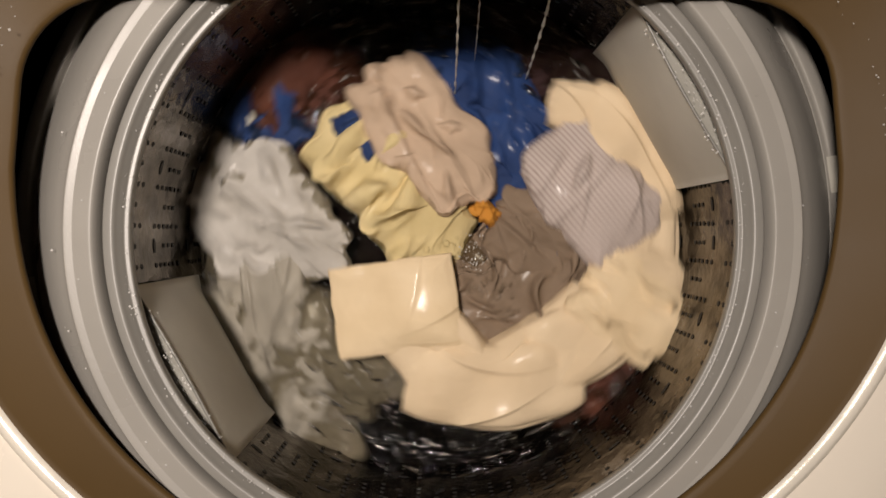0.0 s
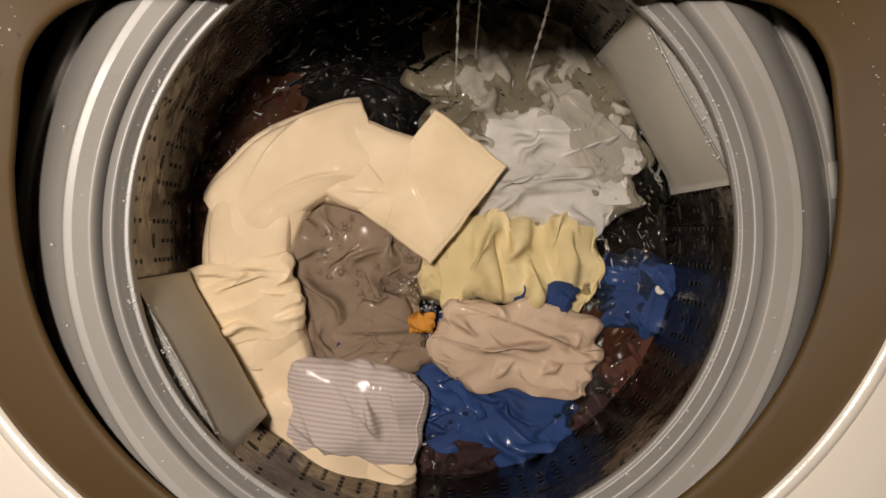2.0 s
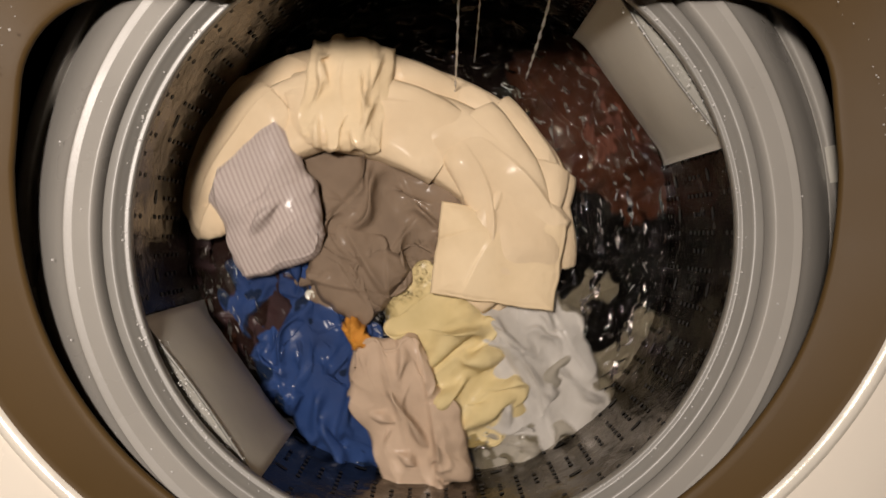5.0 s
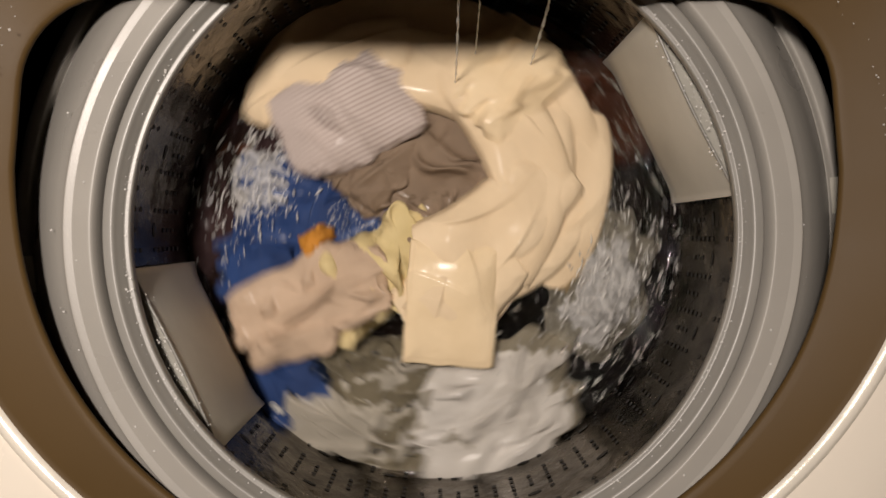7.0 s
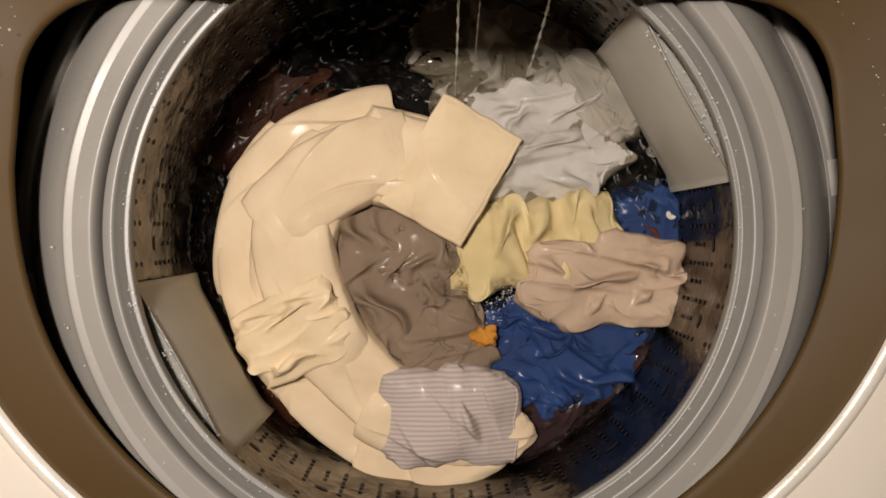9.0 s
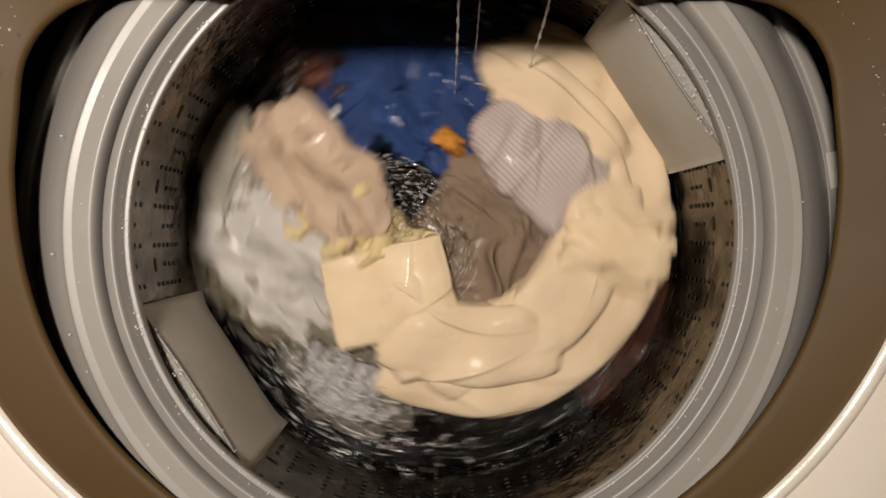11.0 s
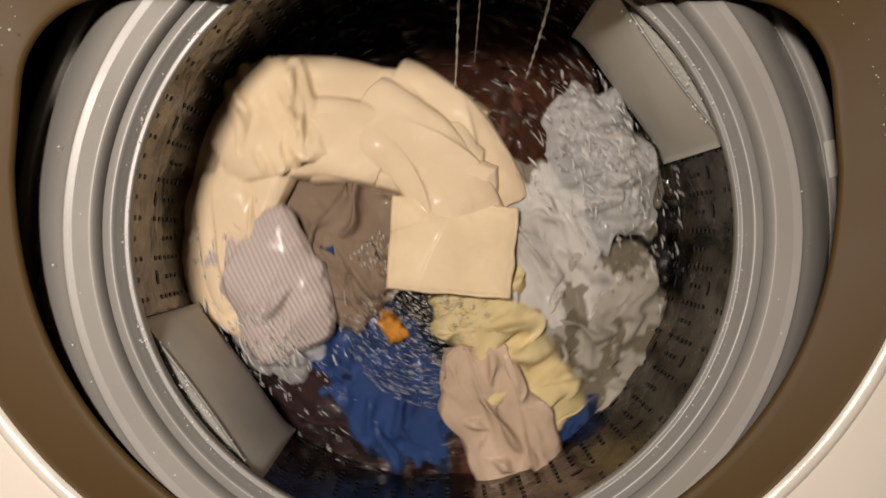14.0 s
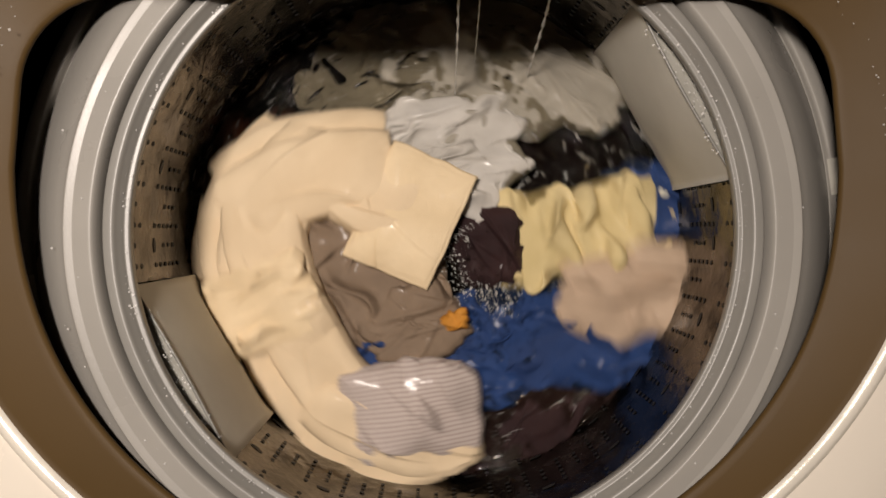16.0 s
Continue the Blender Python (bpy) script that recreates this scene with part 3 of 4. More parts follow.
# ---- laundry ----
def laundry():
    it = {}

    def one(key, name, label, category, **kw):
        it[key] = tagged(cloth(name, **kw), label, category)

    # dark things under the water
    # added dark backing that hides the drum wall and darkens the water
    one("deep", "dark_backing_sheet", "dark brown backing sheet added deep in the drum to darken the water", "bed sheet", w=0.425, h=0.425, material=M_BACKING,
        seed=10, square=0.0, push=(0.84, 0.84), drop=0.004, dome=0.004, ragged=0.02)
    one("black", "black_garment", "black cotton garment sunk in the wash water", "clothing", w=0.26, h=0.20, material=M_BLACKCLOTH,
        seed=11, push=(0.80, 0.85), lean=20)
    one("purple", "aubergine_garment", "dark aubergine cotton garment, half sunk", "clothing", w=0.30, h=0.17, material=M_PURPLE,
        seed=12, push=(0.74, 0.88), lean=80)
    one("purple_b", "aubergine_sock", "dark aubergine crumpled sock in suds", "sock", w=0.075, h=0.085, material=M_PURPLE,
        seed=13, push=(0.7, 0.8), lean=20)
    for i, key in enumerate(("rust_a", "rust_b", "rust_c")):
        one(key, "rust_garment", "rust brown cotton garment floating below the surface", "clothing", w=0.16, h=0.12, material=M_RUST,
            seed=14 + i, push=(0.76, 0.86), lean=30 + 50 * i)
    # sheer and white things
    one("sheer_a", "voile_blouse", "sheer grey-white voile blouse, soaked and clinging", "blouse", w=0.215, h=0.155, material=M_SHEER,
        seed=21, ragged=0.12, push=(0.72, 0.84), lean=35, dome=0.008, stiff=0.3, span=4, soften=1)
    hem(it["sheer_a"], "hem", M_SHEER, 0.10)
    sl = cloth("blouse_sleeve", 0.10, 0.06, M_SHEER, it["sheer_a"], 24, push=(0.76, 0.8), lean=60, dome=0.006)
    sl.matrix_basis = pose(0.055, -0.035, 0.010, 0, 0, -35)
    one("sheer_c", "voile_scarf", "sheer grey voile scarf drifting in the water", "scarf", w=0.16, h=0.10, material=M_SHEER,
        seed=22, ragged=0.14, push=(0.86, 0.70), dome=0.008, bend=4.0)
    one("sheer_b", "white_satin_top", "white satin top, wet and glossy", "top", w=0.175, h=0.110, material=M_SATIN,
        seed=23, ragged=0.10, push=(0.64, 0.92), lean=100, dome=0.010, drop=0.006, jumble=0.004, stiff=0.3, span=4, soften=2)
    hem(it["sheer_b"], "hem", M_SATIN, 0.94)
    # blue shirt in pieces
    shirt = new("blue_shirt")
    tagged(shirt, "blue cotton shirt with pearl buttons, twisted in the wash", "shirt")
    it["blue_a"] = cloth("shirt_front", 0.185, 0.120, M_BLUE, shirt, 31, push=(0.62, 0.88), lean=60, ragged=0.08, stiff=0.3, span=4, soften=2)
    it["blue_b"] = cloth("shirt_back", 0.185, 0.105, M_BLUE, shirt, 32, push=(0.62, 0.88), lean=75, ragged=0.08, stiff=0.3, span=4, soften=2)
    it["blue_c"] = cloth("sleeve", 0.095, 0.085, M_BLUE, shirt, 33, push=(0.74, 0.84), lean=40, ragged=0.08)
    it["blue_d"] = cloth("collar", 0.060, 0.030, M_BLUE, shirt, 34, push=(0.95, 0.9), ragged=0.10, bend=-9, square=0.5, dome=0.006)
    hem(it["blue_a"], "placket", M_BLUE, 0.62)
    for host, px, py in (("blue_a", -0.012, 0.018), ("blue_c", 0.008, 0.010)):
        b = part("button", *revolve([(0.0006, 0.0012), (0.0022, 0.0010), (0.0036, 0.0018), (0.0046, 0.0014), (0.0048, 0.0004), (0.0045, -0.0008)], 20),
                 M_BUTTON, it[host], "pearly white button")
        b.location = (px, py, surface(it[host], px, py) + 0.001)
    one("taupe", "taupe_t_shirt", "taupe jersey T-shirt, soaked and crumpled", "t-shirt", w=0.162, h=0.190, material=M_TAUPE, seed=41,
        ragged=0.07, push=(0.70, 0.88), lean=50, dome=0.010, drop=0.007, jumble=0.004, stiff=0.4, high=0.020, span=5, soften=2)
    hem(it["taupe"], "neckband", M_TAUPE, 0.84)
    sleeve = cloth("short_sleeve", 0.090, 0.080, M_TAUPE, it["taupe"], 43, ragged=0.06, push=(0.72, 0.86), lean=70, dome=0.010)
    sleeve.matrix_basis = pose(0.045, -0.040, 0.010, 0, 5, 25)
    it["orange"] = tagged(cloth("orange_sock", 0.030, 0.020, M_ORANGE, None, 45, push=(0.75, 0.8), ragged=0.14, dome=0.008, nu=30, nv=24),
                          "small orange sock, twisted", "sock")
    one("yellow", "yellow_towel", "pale yellow knitted towel, twisted into pleats", "towel", w=0.180, h=0.108, material=M_YELLOW, seed=51,
        ragged=0.04, push=(0.62, 0.95), lean=10, dome=0.018, pinch=0.22, high=0.024, stiff=0.5, span=5, soften=2, jumble=0.003)
    hem(it["yellow"], "hem", M_YELLOW, 0.95)
    one("beige", "beige_slip", "pinkish beige satin slip, wet and folded", "slip", w=0.155, h=0.088, material=M_BEIGE, seed=61, ragged=0.08,
        push=(0.66, 0.94), lean=70, dome=0.009, drop=0.006, jumble=0.003, stiff=0.4, high=0.020, span=5, soften=2)
    hem(it["beige"], "hem", M_BEIGE, 0.05)
    # cream trousers: flap and six stretches of leg
    trousers = new("cream_trousers")
    tagged(trousers, "long cream cotton trousers wound round the load", "trousers")
    for side in range(2):
        for i, (w, h) in enumerate(((0.140, 0.076), (0.155, 0.078), (0.160, 0.076), (0.155, 0.076), (0.145, 0.072), (0.130, 0.060))):
            it["leg%d" % (i + 6 * side)] = cloth("leg_panel", w, h, M_CREAM, trousers, 71 + i + 17 * side, square=0.75, ragged=0.015, dome=0.009, bend=4.6,
                                                 drop=0.009, push=(0.93, 0.995), lean=84 - 4 * i + 9 * side, tube_like=True, stiff=1.0, high=0.014,
                                                 span=9, soften=10, jumble=0.001, laps=1 + i % 2, lap=0.0045)
    it["cuff"] = cloth("turned_cuff", 0.078, 0.100, M_FLAP, trousers, 131, square=0.7, ragged=0.03, dome=0.010, drop=0.006, push=(0.66, 0.97), lean=8,
                       stiff=0.6, high=0.022, span=6, soften=3, jumble=0.003, laps=2, label="turned-over cream cuff")
    it["neck"] = cloth("waist_fold", 0.105, 0.080, M_CREAM, trousers, 151, square=0.8, ragged=0.02, dome=0.008, drop=0.006, bend=-3.0, push=(0.92, 0.99),
                       lean=60, stiff=1.0, high=0.014, span=9, soften=8, jumble=0.001, laps=1, lap=0.006)
    for i, (w, h) in enumerate(((0.085, 0.056), (0.065, 0.046))):
        it["tail%d" % i] = cloth("leg_end", w, h, M_CREAM, trousers, 141 + i, square=0.6, ragged=0.03, dome=0.011, drop=0.006, bend=5.0,
                                 push=(0.80, 0.97), lean=75, tube_like=True, stiff=0.7, high=0.020, span=6, soften=4, jumble=0.002, laps=1, lap=0.004)
    hem(it["leg5"], "cuff", M_CREAM, 0.97)
    it["flap"] = cloth("waist_flap", 0.082, 0.112, M_FLAP, trousers, 91, square=0.97, ragged=0.012, dome=0.004, drop=0.002,
                       push=(0.965, 0.97), jumble=0.002, soften=3, laps=2, lap=0.003, lean=55, thick=0.004, label="flat folded cream flap", stiff=0.4)
    one("stripe", "striped_sleeve", "pale pinkish shirt sleeve with fine stripes", "shirt", w=0.130, h=0.090, material=M_STRIPE, seed=81, ragged=0.05,
        push=(0.80, 0.97), lean=40, dome=0.010, drop=0.006, square=0.6, stiff=0.5, high=0.020, span=6, soften=3, jumble=0.003)
    hem(it["stripe"], "cuff", M_STRIPE, 0.95)
    it["foam"] = bubbles("soap_bubbles", 900, 0.080, (0.0007, 0.0036), M_FOAM, 5, "cluster of clear soap bubbles on the wash water", flat=0.003)
    it["foam_c"] = bubbles("fine_foam", 2600, 0.085, (0.0003, 0.0011), M_FOAM_AND_GLINT, 9, "fine white foam round the bubbles", flat=0.001)
    # white threads stand in for light glinting on the ripples
    it["glints"] = threads(620, 6)
    return it


# ---- motion ----
def smooth(times, values, t):
    """A monotone cubic through the rows."""
    x, y = np.asarray(times, float), np.asarray(values, float)
    h, d = np.diff(x), np.diff(y) / np.diff(x)
    m = np.zeros_like(y)
    for i in range(1, len(x) - 1):
        if d[i - 1] * d[i] > 0:
            w1, w2 = 2 * h[i] + h[i - 1], h[i] + 2 * h[i - 1]
            m[i] = (w1 + w2) / (w1 / d[i - 1] + w2 / d[i])
    m[0], m[-1] = d[0], d[-1]
    i = np.clip(np.searchsorted(x, t) - 1, 0, len(h) - 1)
    s = (t - x[i]) / h[i]
    return ((1 + 2 * s) * (1 - s) ** 2 * y[i] + s * (1 - s) ** 2 * h[i] * m[i]
            + s * s * (3 - 2 * s) * y[i + 1] + s * s * (s - 1) * h[i] * m[i + 1])


STEPS = np.arange(0, 16.01, 0.125)
TIMES = [0, 0.5, 1, 1.5, 2, 2.5, 3, 3.5, 4, 4.2, 4.8, 5.5, 6.1, 6.5, 7, 7.5, 8, 8.5, 9, 9.8, 10.6, 11, 11.5, 12, 12.5, 13, 13.5, 14, 14.5,
         15, 15.5, 16]
TURN = [130, 72, 27, 0, -6, 0, 42, 131, 212, 232, 285, 305, 303, 284, 208, 130, 62, 29, 2, 0, 60, 135, 235, 290, 320, 331, 331, 297, 244,
        127, 60, 8]


def in_load(places):
    """Places in millimetres, turned back into the slowly turning load, as metres."""
    p, a = np.array(places, float).reshape(-1, 2) / 1000, np.radians(TURN)
    c, s = np.cos(a), np.sin(a)
    return np.stack([c * p[:, 0] + s * p[:, 1], -s * p[:, 0] + c * p[:, 1]], 1)


def path_of(local):
    """The way of a place of the load, step by step, and the load's turn."""
    a = np.array([smooth(TIMES, TURN, t) for t in STEPS])
    x = np.array([smooth(TIMES, local[:, 0], t) for t in STEPS])
    y = np.array([smooth(TIMES, local[:, 1], t) for t in STEPS])
    c, s = np.cos(np.radians(a)), np.sin(np.radians(a))
    return c * x - s * y, s * x + c * y, a


def drift(ob, height, places, extra=0.0, rock=3.0, seed=0, sink=()):
    x, y, a = path_of(in_load(places))
    speed = np.abs(np.gradient(a, STEPS))
    rows = []
    for i, t in enumerate(STEPS):
        k = min(1.0, speed[i] / 90)
        if sink:
            height = smooth(*sink, t)
        rows.append((float(t), pose(x[i], y[i], WATER + height + 0.002 * k * math.sin(5 * t + seed),
                                    rock * k * math.sin(4.1 * t + seed), rock * k * math.cos(3.3 * t + 2 * seed), a[i] + extra)))
    walk(ob, rows)


def wind(pieces, height, chain, spread, at=None, lift=0.0050):
    """Lay pieces along a chain of places that bends with the load; its end hooks back to the left."""
    loc = [in_load(c) for c in chain]
    tracks = [path_of(q) for q in loc]
    rows = [[] for _ in pieces]
    last = [None] * len(pieces)
    for i, t in enumerate(STEPS):
        p = np.array([(q[0][i], q[1][i]) for q in tracks])
        e = p[-1] - p[-2]
        p = np.vstack([p, p[-1] + 0.6 * np.array((0.5 * e[0] - 0.87 * e[1], 0.87 * e[0] + 0.5 * e[1]))])
        ext = np.vstack([2 * p[0] - p[1], p, 2 * p[-1] - p[-2]])
        for k in range(len(pieces)):
            s = at[k] if at else 0.45 + (len(p) - 2.35) * k / (len(pieces) - 1)
            j = min(int(s), len(p) - 2)
            f = s - j
            p0, p1, p2, p3 = ext[j:j + 4]
            q = 0.5 * (2 * p1 + (p2 - p0) * f + (2 * p0 - 5 * p1 + 4 * p2 - p3) * f ** 2 + (3 * p1 - p0 - 3 * p2 + p3) * f ** 3)
            d = 0.5 * ((p2 - p0) + 2 * (2 * p0 - 5 * p1 + 4 * p2 - p3) * f + 3 * (3 * p1 - p0 - 3 * p2 + p3) * f ** 2)
            a = math.degrees(math.atan2(d[1], d[0]))
            q = q + smooth(*spread, t) * min(1.0, 0.25 + 0.45 * s) * np.array((-d[1], d[0])) / (np.hypot(*d) + 1e-9)
            if last[k] is not None:
                a += 360 * round((last[k] - a) / 360)
            last[k] = a
            rows[k].append((float(t), pose(q[0], q[1], WATER + height + lift * (k % 2), 0, 0, a)))
    for ob, r in zip(pieces, rows):
        walk(ob, r)


room()
MACHINE, COVER, DRUM = machine()
WASH = water()
stream(0.0147, 0.158, 0.0183, 0.128, 1, 0.0013)
stream(0.0280, 0.158, 0.0360, 0.158, 2, 0.0008)
stream(0.0735, 0.158, 0.0840, 0.144, 3, 0.0014)
LOAD = laundry()
rng = random.Random(3)
# drops on the rings are coloured white for their sparkle
DROPS_DRUM = drops("rim_drops", [(rng.uniform(0, 6.283), rng.uniform(0.2012, 0.2075), 0.0038) for _ in range(420)]
                   + [(radians(c + rng.uniform(-15, 15)), rng.uniform(0.196, 0.206), -0.0105) for c in (29, 208) for _ in range(90)], 4,
                   "small water drops on the drum rim")
DROPS_COVER = drops("cover_drops", [(rng.uniform(0, 6.283), rng.uniform(0.223, 0.247), 0.0138) for _ in range(90)], 5,
                    "few water drops on the grey tub ring")
DROPS_BEZEL = drops("bezel_specks", [(radians(c + rng.uniform(-22, 22)), rng.uniform(0.283, 0.292), 0.0355) for c in (8, 172) for _ in range(34)], 6,
                    "tiny dried water specks on the champagne collar")
SPLASH = [splash(7, 20, 0.165, 0.15, 0.095), splash(8, 196, 0.165, 0.14, 0.085)]


def motions():
    L = LOAD
    drift(L['taupe'], -0.0010, [87, -59, 15, -115, -61, -89, -92, -59, -92, -54, -87, -54, -15, -79, 56, -33, 15, 23, -5, 38, -46, 33, -61, 8, -56, 38, -41, 43,
          0, 54, 61, -8, 15, -74, -15, -74, -36, -64, -36, -64, 26, -95, 46, -28, -10, 33, -46, 13, -51, -13, -51, -23, -56, -23, -66, 18,
          0, 74, 72, -18, -5, -100, -66, -49], extra=0, seed=0)
    drift(L['yellow'], -0.0050, [-41, 43, 15, 48, 66, 18, 69, -13, 66, -23, 66, -23, 41, 33, -46, 33, -61, -74, -66, -89, 5, -114, 41, -104, 15, -94, 0, -89, -56,
          -38, -61, 58, 31, 64, 76, 33, 86, -8, 86, -8, -5, 43, -66, -3, -76, -94, 25, -114, 76, -89, 81, -69, 81, -69, 66, -109, -51, -94,
          -81, 99, 61, 99, 132, 3], extra=0, seed=1)
    drift(L['blue_a'], -0.0095, [84, 45, 105, -66, 31, -113, -16, -118, -26, -123, 5, -128, 105, -87, 42, 97, -110, 66, -136, 24, -136, -55, -110, -97, -100, -66,
          -100, -34, -94, 50, 31, 107, 126, -8, 100, -76, 47, -118, 47, -118, 121, -45, 47, 113, -121, 66, -131, -50, -79, -97, -42, -118,
          -47, -123, -84, -76, -105, 39, 63, 76, 100, -66, 0, -113], extra=0, seed=2)
    drift(L['blue_b'], -0.0070, [52, 113, 136, -3, 100, -113, 52, -149, 47, -165, 68, -155, 152, -55, 26, 139, -157, 45, -157, -3, -110, -118, -47, -160, -68,
          -139, -79, -128, -121, -3, -5, 128, 126, 45, 142, -39, 110, -107, 110, -107, 142, 8, -16, 128, -157, 8, -89, -128, -5, -165, 16,
          -170, 16, -170, -42, -139, -105, -55, -16, 128, 115, 45, 126, -97], extra=0, seed=3)
    drift(L['blue_c'], -0.0110, [-157, 107, 52, 170, 163, 81, 210, -18, 199, -60, 199, -18, 126, 92, -89, 149, -152, -118, -152, -139, -37, -197, 26, -202, -5,
          -202, 68, -191, -142, -149, -121, 113, 142, 165, 157, 107, 210, 8, 210, 8, 163, 113, -79, 113, -173, -107, 10, -197, 121, -186,
          178, -144, 178, -149, 147, -181, -63, -197, -168, 123, 105, 149, 204, 29], extra=0, seed=4)
    drift(L['blue_d'], 0.0130, [-68, 87, 47, 87, 115, 13, 102, -34, 100, -55, 100, -29, 68, 60, -37, 60, -79, -55, -79, -76, -5, -107, 37, -118, 16, -102, -5,
          -107, -68, -34, -68, 81, 37, 92, 100, 39, 121, -8, 121, -8, 5, 60, -68, 8, -89, -97, 16, -128, 68, -107, 84, -92, 84, -92, 68,
          -128, -58, -107, -89, 92, 58, 92, 131, -8], extra=0, seed=5, sink=([0, 2.6, 3.2, 16], [0.010, 0.010, -0.03, -0.03]))
    drift(L['stripe'], 0.0270, [139, 37, 130, -112, 10, -162, -65, -162, -75, -157, -35, -167, 60, -152, 125, 32, -40, 127, -85, 137, -149, 57, -149, -2, -154,
          17, -134, 32, -75, 107, 90, 87, 144, -67, 75, -137, 10, -162, 10, -162, 144, -72, 95, 67, -75, 127, -144, 12, -134, -57, -105,
          -97, -110, -92, -144, -42, -100, 97, 115, 52, 105, -117, -25, -157], extra=0, seed=6)
    drift(L['beige'], 0.0170, [-10, 93, 86, 43, 116, -38, 81, -88, 76, -103, 91, -88, 126, 18, -55, 118, -151, -38, -126, -103, -45, -164, 5, -169, -5, -164, 5,
          -164, -116, -63, -76, 123, 81, 108, 151, 33, 156, -43, 156, -43, 116, 58, -106, 58, -136, -53, -20, -174, 70, -164, 116, -133,
          111, -138, 60, -174, 40, -194, -136, -154, -86, 133, 191, -53], extra=0, seed=7)
    drift(L['sheer_a'], -0.0110, [-142, -118, -142, 97, 42, 160, 84, 149, 89, 128, 68, 155, -26, 149, -184, 29, -79, -191, -68, -202, 68, -197, 142, -149, 131,
          -139, 173, -107, -37, -181, -163, -66, -79, 155, 42, 170, 94, 160, 94, 160, -89, 149, -178, 8, -89, -176, 105, -181, 184, -97,
          199, -55, 199, -60, 178, -123, 68, -191, -142, -76, -79, 139, 68, 160], extra=0, seed=8)
    drift(L['sheer_b'], -0.0040, [-164, 18, -77, 95, 66, 105, 107, 64, 107, 54, 82, 64, -36, 100, -153, 43, -66, -146, -36, -156, 66, -135, 118, -74, 97, -69, 92,
          -49, 56, -166, -158, 8, -148, 110, 15, 84, 97, 84, 97, 84, -77, 79, -138, -23, 36, -141, 138, -59, 123, 23, 112, 59, 107, 54, 92,
          -13, 51, -89, -72, -43, -61, 49, 0, 69], extra=0, seed=9)
    drift(L['sheer_c'], -0.0300, [-194, -55, -37, 144, -26, 176, 26, 191, 68, 186, 16, 176, -89, 176, -204, -13, -110, -170, -79, -181, 147, -123, 199, -45, 184,
          -55, 199, -76, -110, -165, -204, -3, -184, 92, -63, 170, 42, 186, 42, 186, -168, 87, -204, -34, 68, -191, 178, -34, 184, 60, 142,
          118, 152, 113, 168, 60, 142, -66, -194, -18, -131, 92, -68, 160], extra=20, seed=10)
    drift(L['black'], -0.0340, [-49, -186, -178, -35, -157, 127, -92, 165, -70, 170, -113, 159, -157, 132, -157, -100, 59, -197, 92, -186, 178, -100, 178, 35,
          167, 19, 173, -19, 130, -122, -70, -170, -178, 24, -146, 138, -49, 176, -49, 176, -178, 8, -113, -165, 70, -197, 205, -57, 189,
          35, 146, 95, 151, 84, 167, 8, 200, -73, -38, -208, -184, 19, -173, 127], extra=28, seed=11)
    drift(L['purple'], -0.0140, [166, 142, 193, 19, 166, -142, 107, -201, 70, -206, 112, -201, 193, -142, 155, 110, -144, 152, -187, 115, -235, 8, -187, -120,
          -225, -19, -225, -19, -176, 78, 16, 174, 193, 45, 187, -110, 134, -185, 134, -185, 193, 35, -5, 168, -209, 51, -176, -120, -91,
          -201, -80, -206, -70, -206, -112, -185, -171, -35, 43, 136, 171, 8, 139, -185], extra=36, seed=12)
    drift(L['purple_b'], -0.0120, [16, -3, 16, -3, 16, -3, 16, -3, 16, -3, 16, -3, 16, -3, 16, -3, -5, -3, -5, -3, -5, -3, -5, -3, -5, -3, -5, -3, -5, -3, 5, -3, 16,
          -3, 16, -3, 16, -3, 16, -3, 16, -3, 5, -13, -5, -13, -16, -34, -16, -55, -16, -66, -21, -66, -31, -66, -26, -13, -26, 34, 31, 39,
          50, -8], extra=0, seed=13, sink=([0, 13.8, 14.6, 16], [-0.03, -0.03, -0.002, -0.002]))
    drift(L['rust_a'], -0.0140, [-130, 143, 97, 176, 200, 30, 205, -89, 205, -116, 205, -78, 211, 35, -5, 181, -232, 62, -243, 8, -238, -100, -173, -192, -232,
          -78, -232, -57, -200, 105, -38, 176, 189, 105, 216, 8, 216, -35, 216, -35, 178, 116, -81, 170, -211, -78, -135, -208, 70, -208,
          103, -208, 103, -208, 70, -208, -189, -122, -92, 159, 189, 95, 216, -35], extra=0, seed=14)
    drift(L['rust_b'], -0.0180, [194, -154, -92, -208, -205, -3, -227, -8, -227, 14, -227, 24, -200, 8, 70, -186, 200, -35, 200, -3, 167, 89, 70, 176, 59, 159, 70,
          154, 124, 176, 194, -68, -16, -208, -124, -192, -178, -132, -178, -132, -16, -208, 194, -78, 184, 19, 124, 143, -38, 176, -113,
          149, -113, 154, 59, 132, 124, 176, 200, -127, -92, -208, -200, -35], extra=0, seed=15)
    drift(L['rust_c'], -0.0300, [178, -176, -49, -208, -211, -100, -184, 100, -178, 116, -184, 105, -200, 19, -5, -203, 205, -78, 205, -57, 200, 46, 124, 159, 113,
          143, 113, 138, 173, 127, 184, -143, 49, -203, -200, 51, -151, 116, -151, 116, 38, -203, 189, -122, 194, -35, 157, 116, 27, 165,
          -38, 170, -27, 165, 103, 132, 167, 132, 184, -165, -38, -208, -189, 62], extra=0, seed=16)
    drift(L['orange'], 0.0080, [48, 20, 58, -38, 18, -69, -11, -74, -15, -81, 10, -84, 86, -28, 0, 84, -107, 23, -107, 3, -86, -74, -46, -114, -71, -84, -76, -81,
          -107, -3, 5, 79, 81, 8, 66, -33, 41, -94, 41, -94, 81, -18, 15, 84, -113, 18, -71, -81, -20, -120, 15, -117, 10, -120, -41, -84,
          -86, 18, 15, 64, 66, -33, 15, -79], extra=0, seed=17)
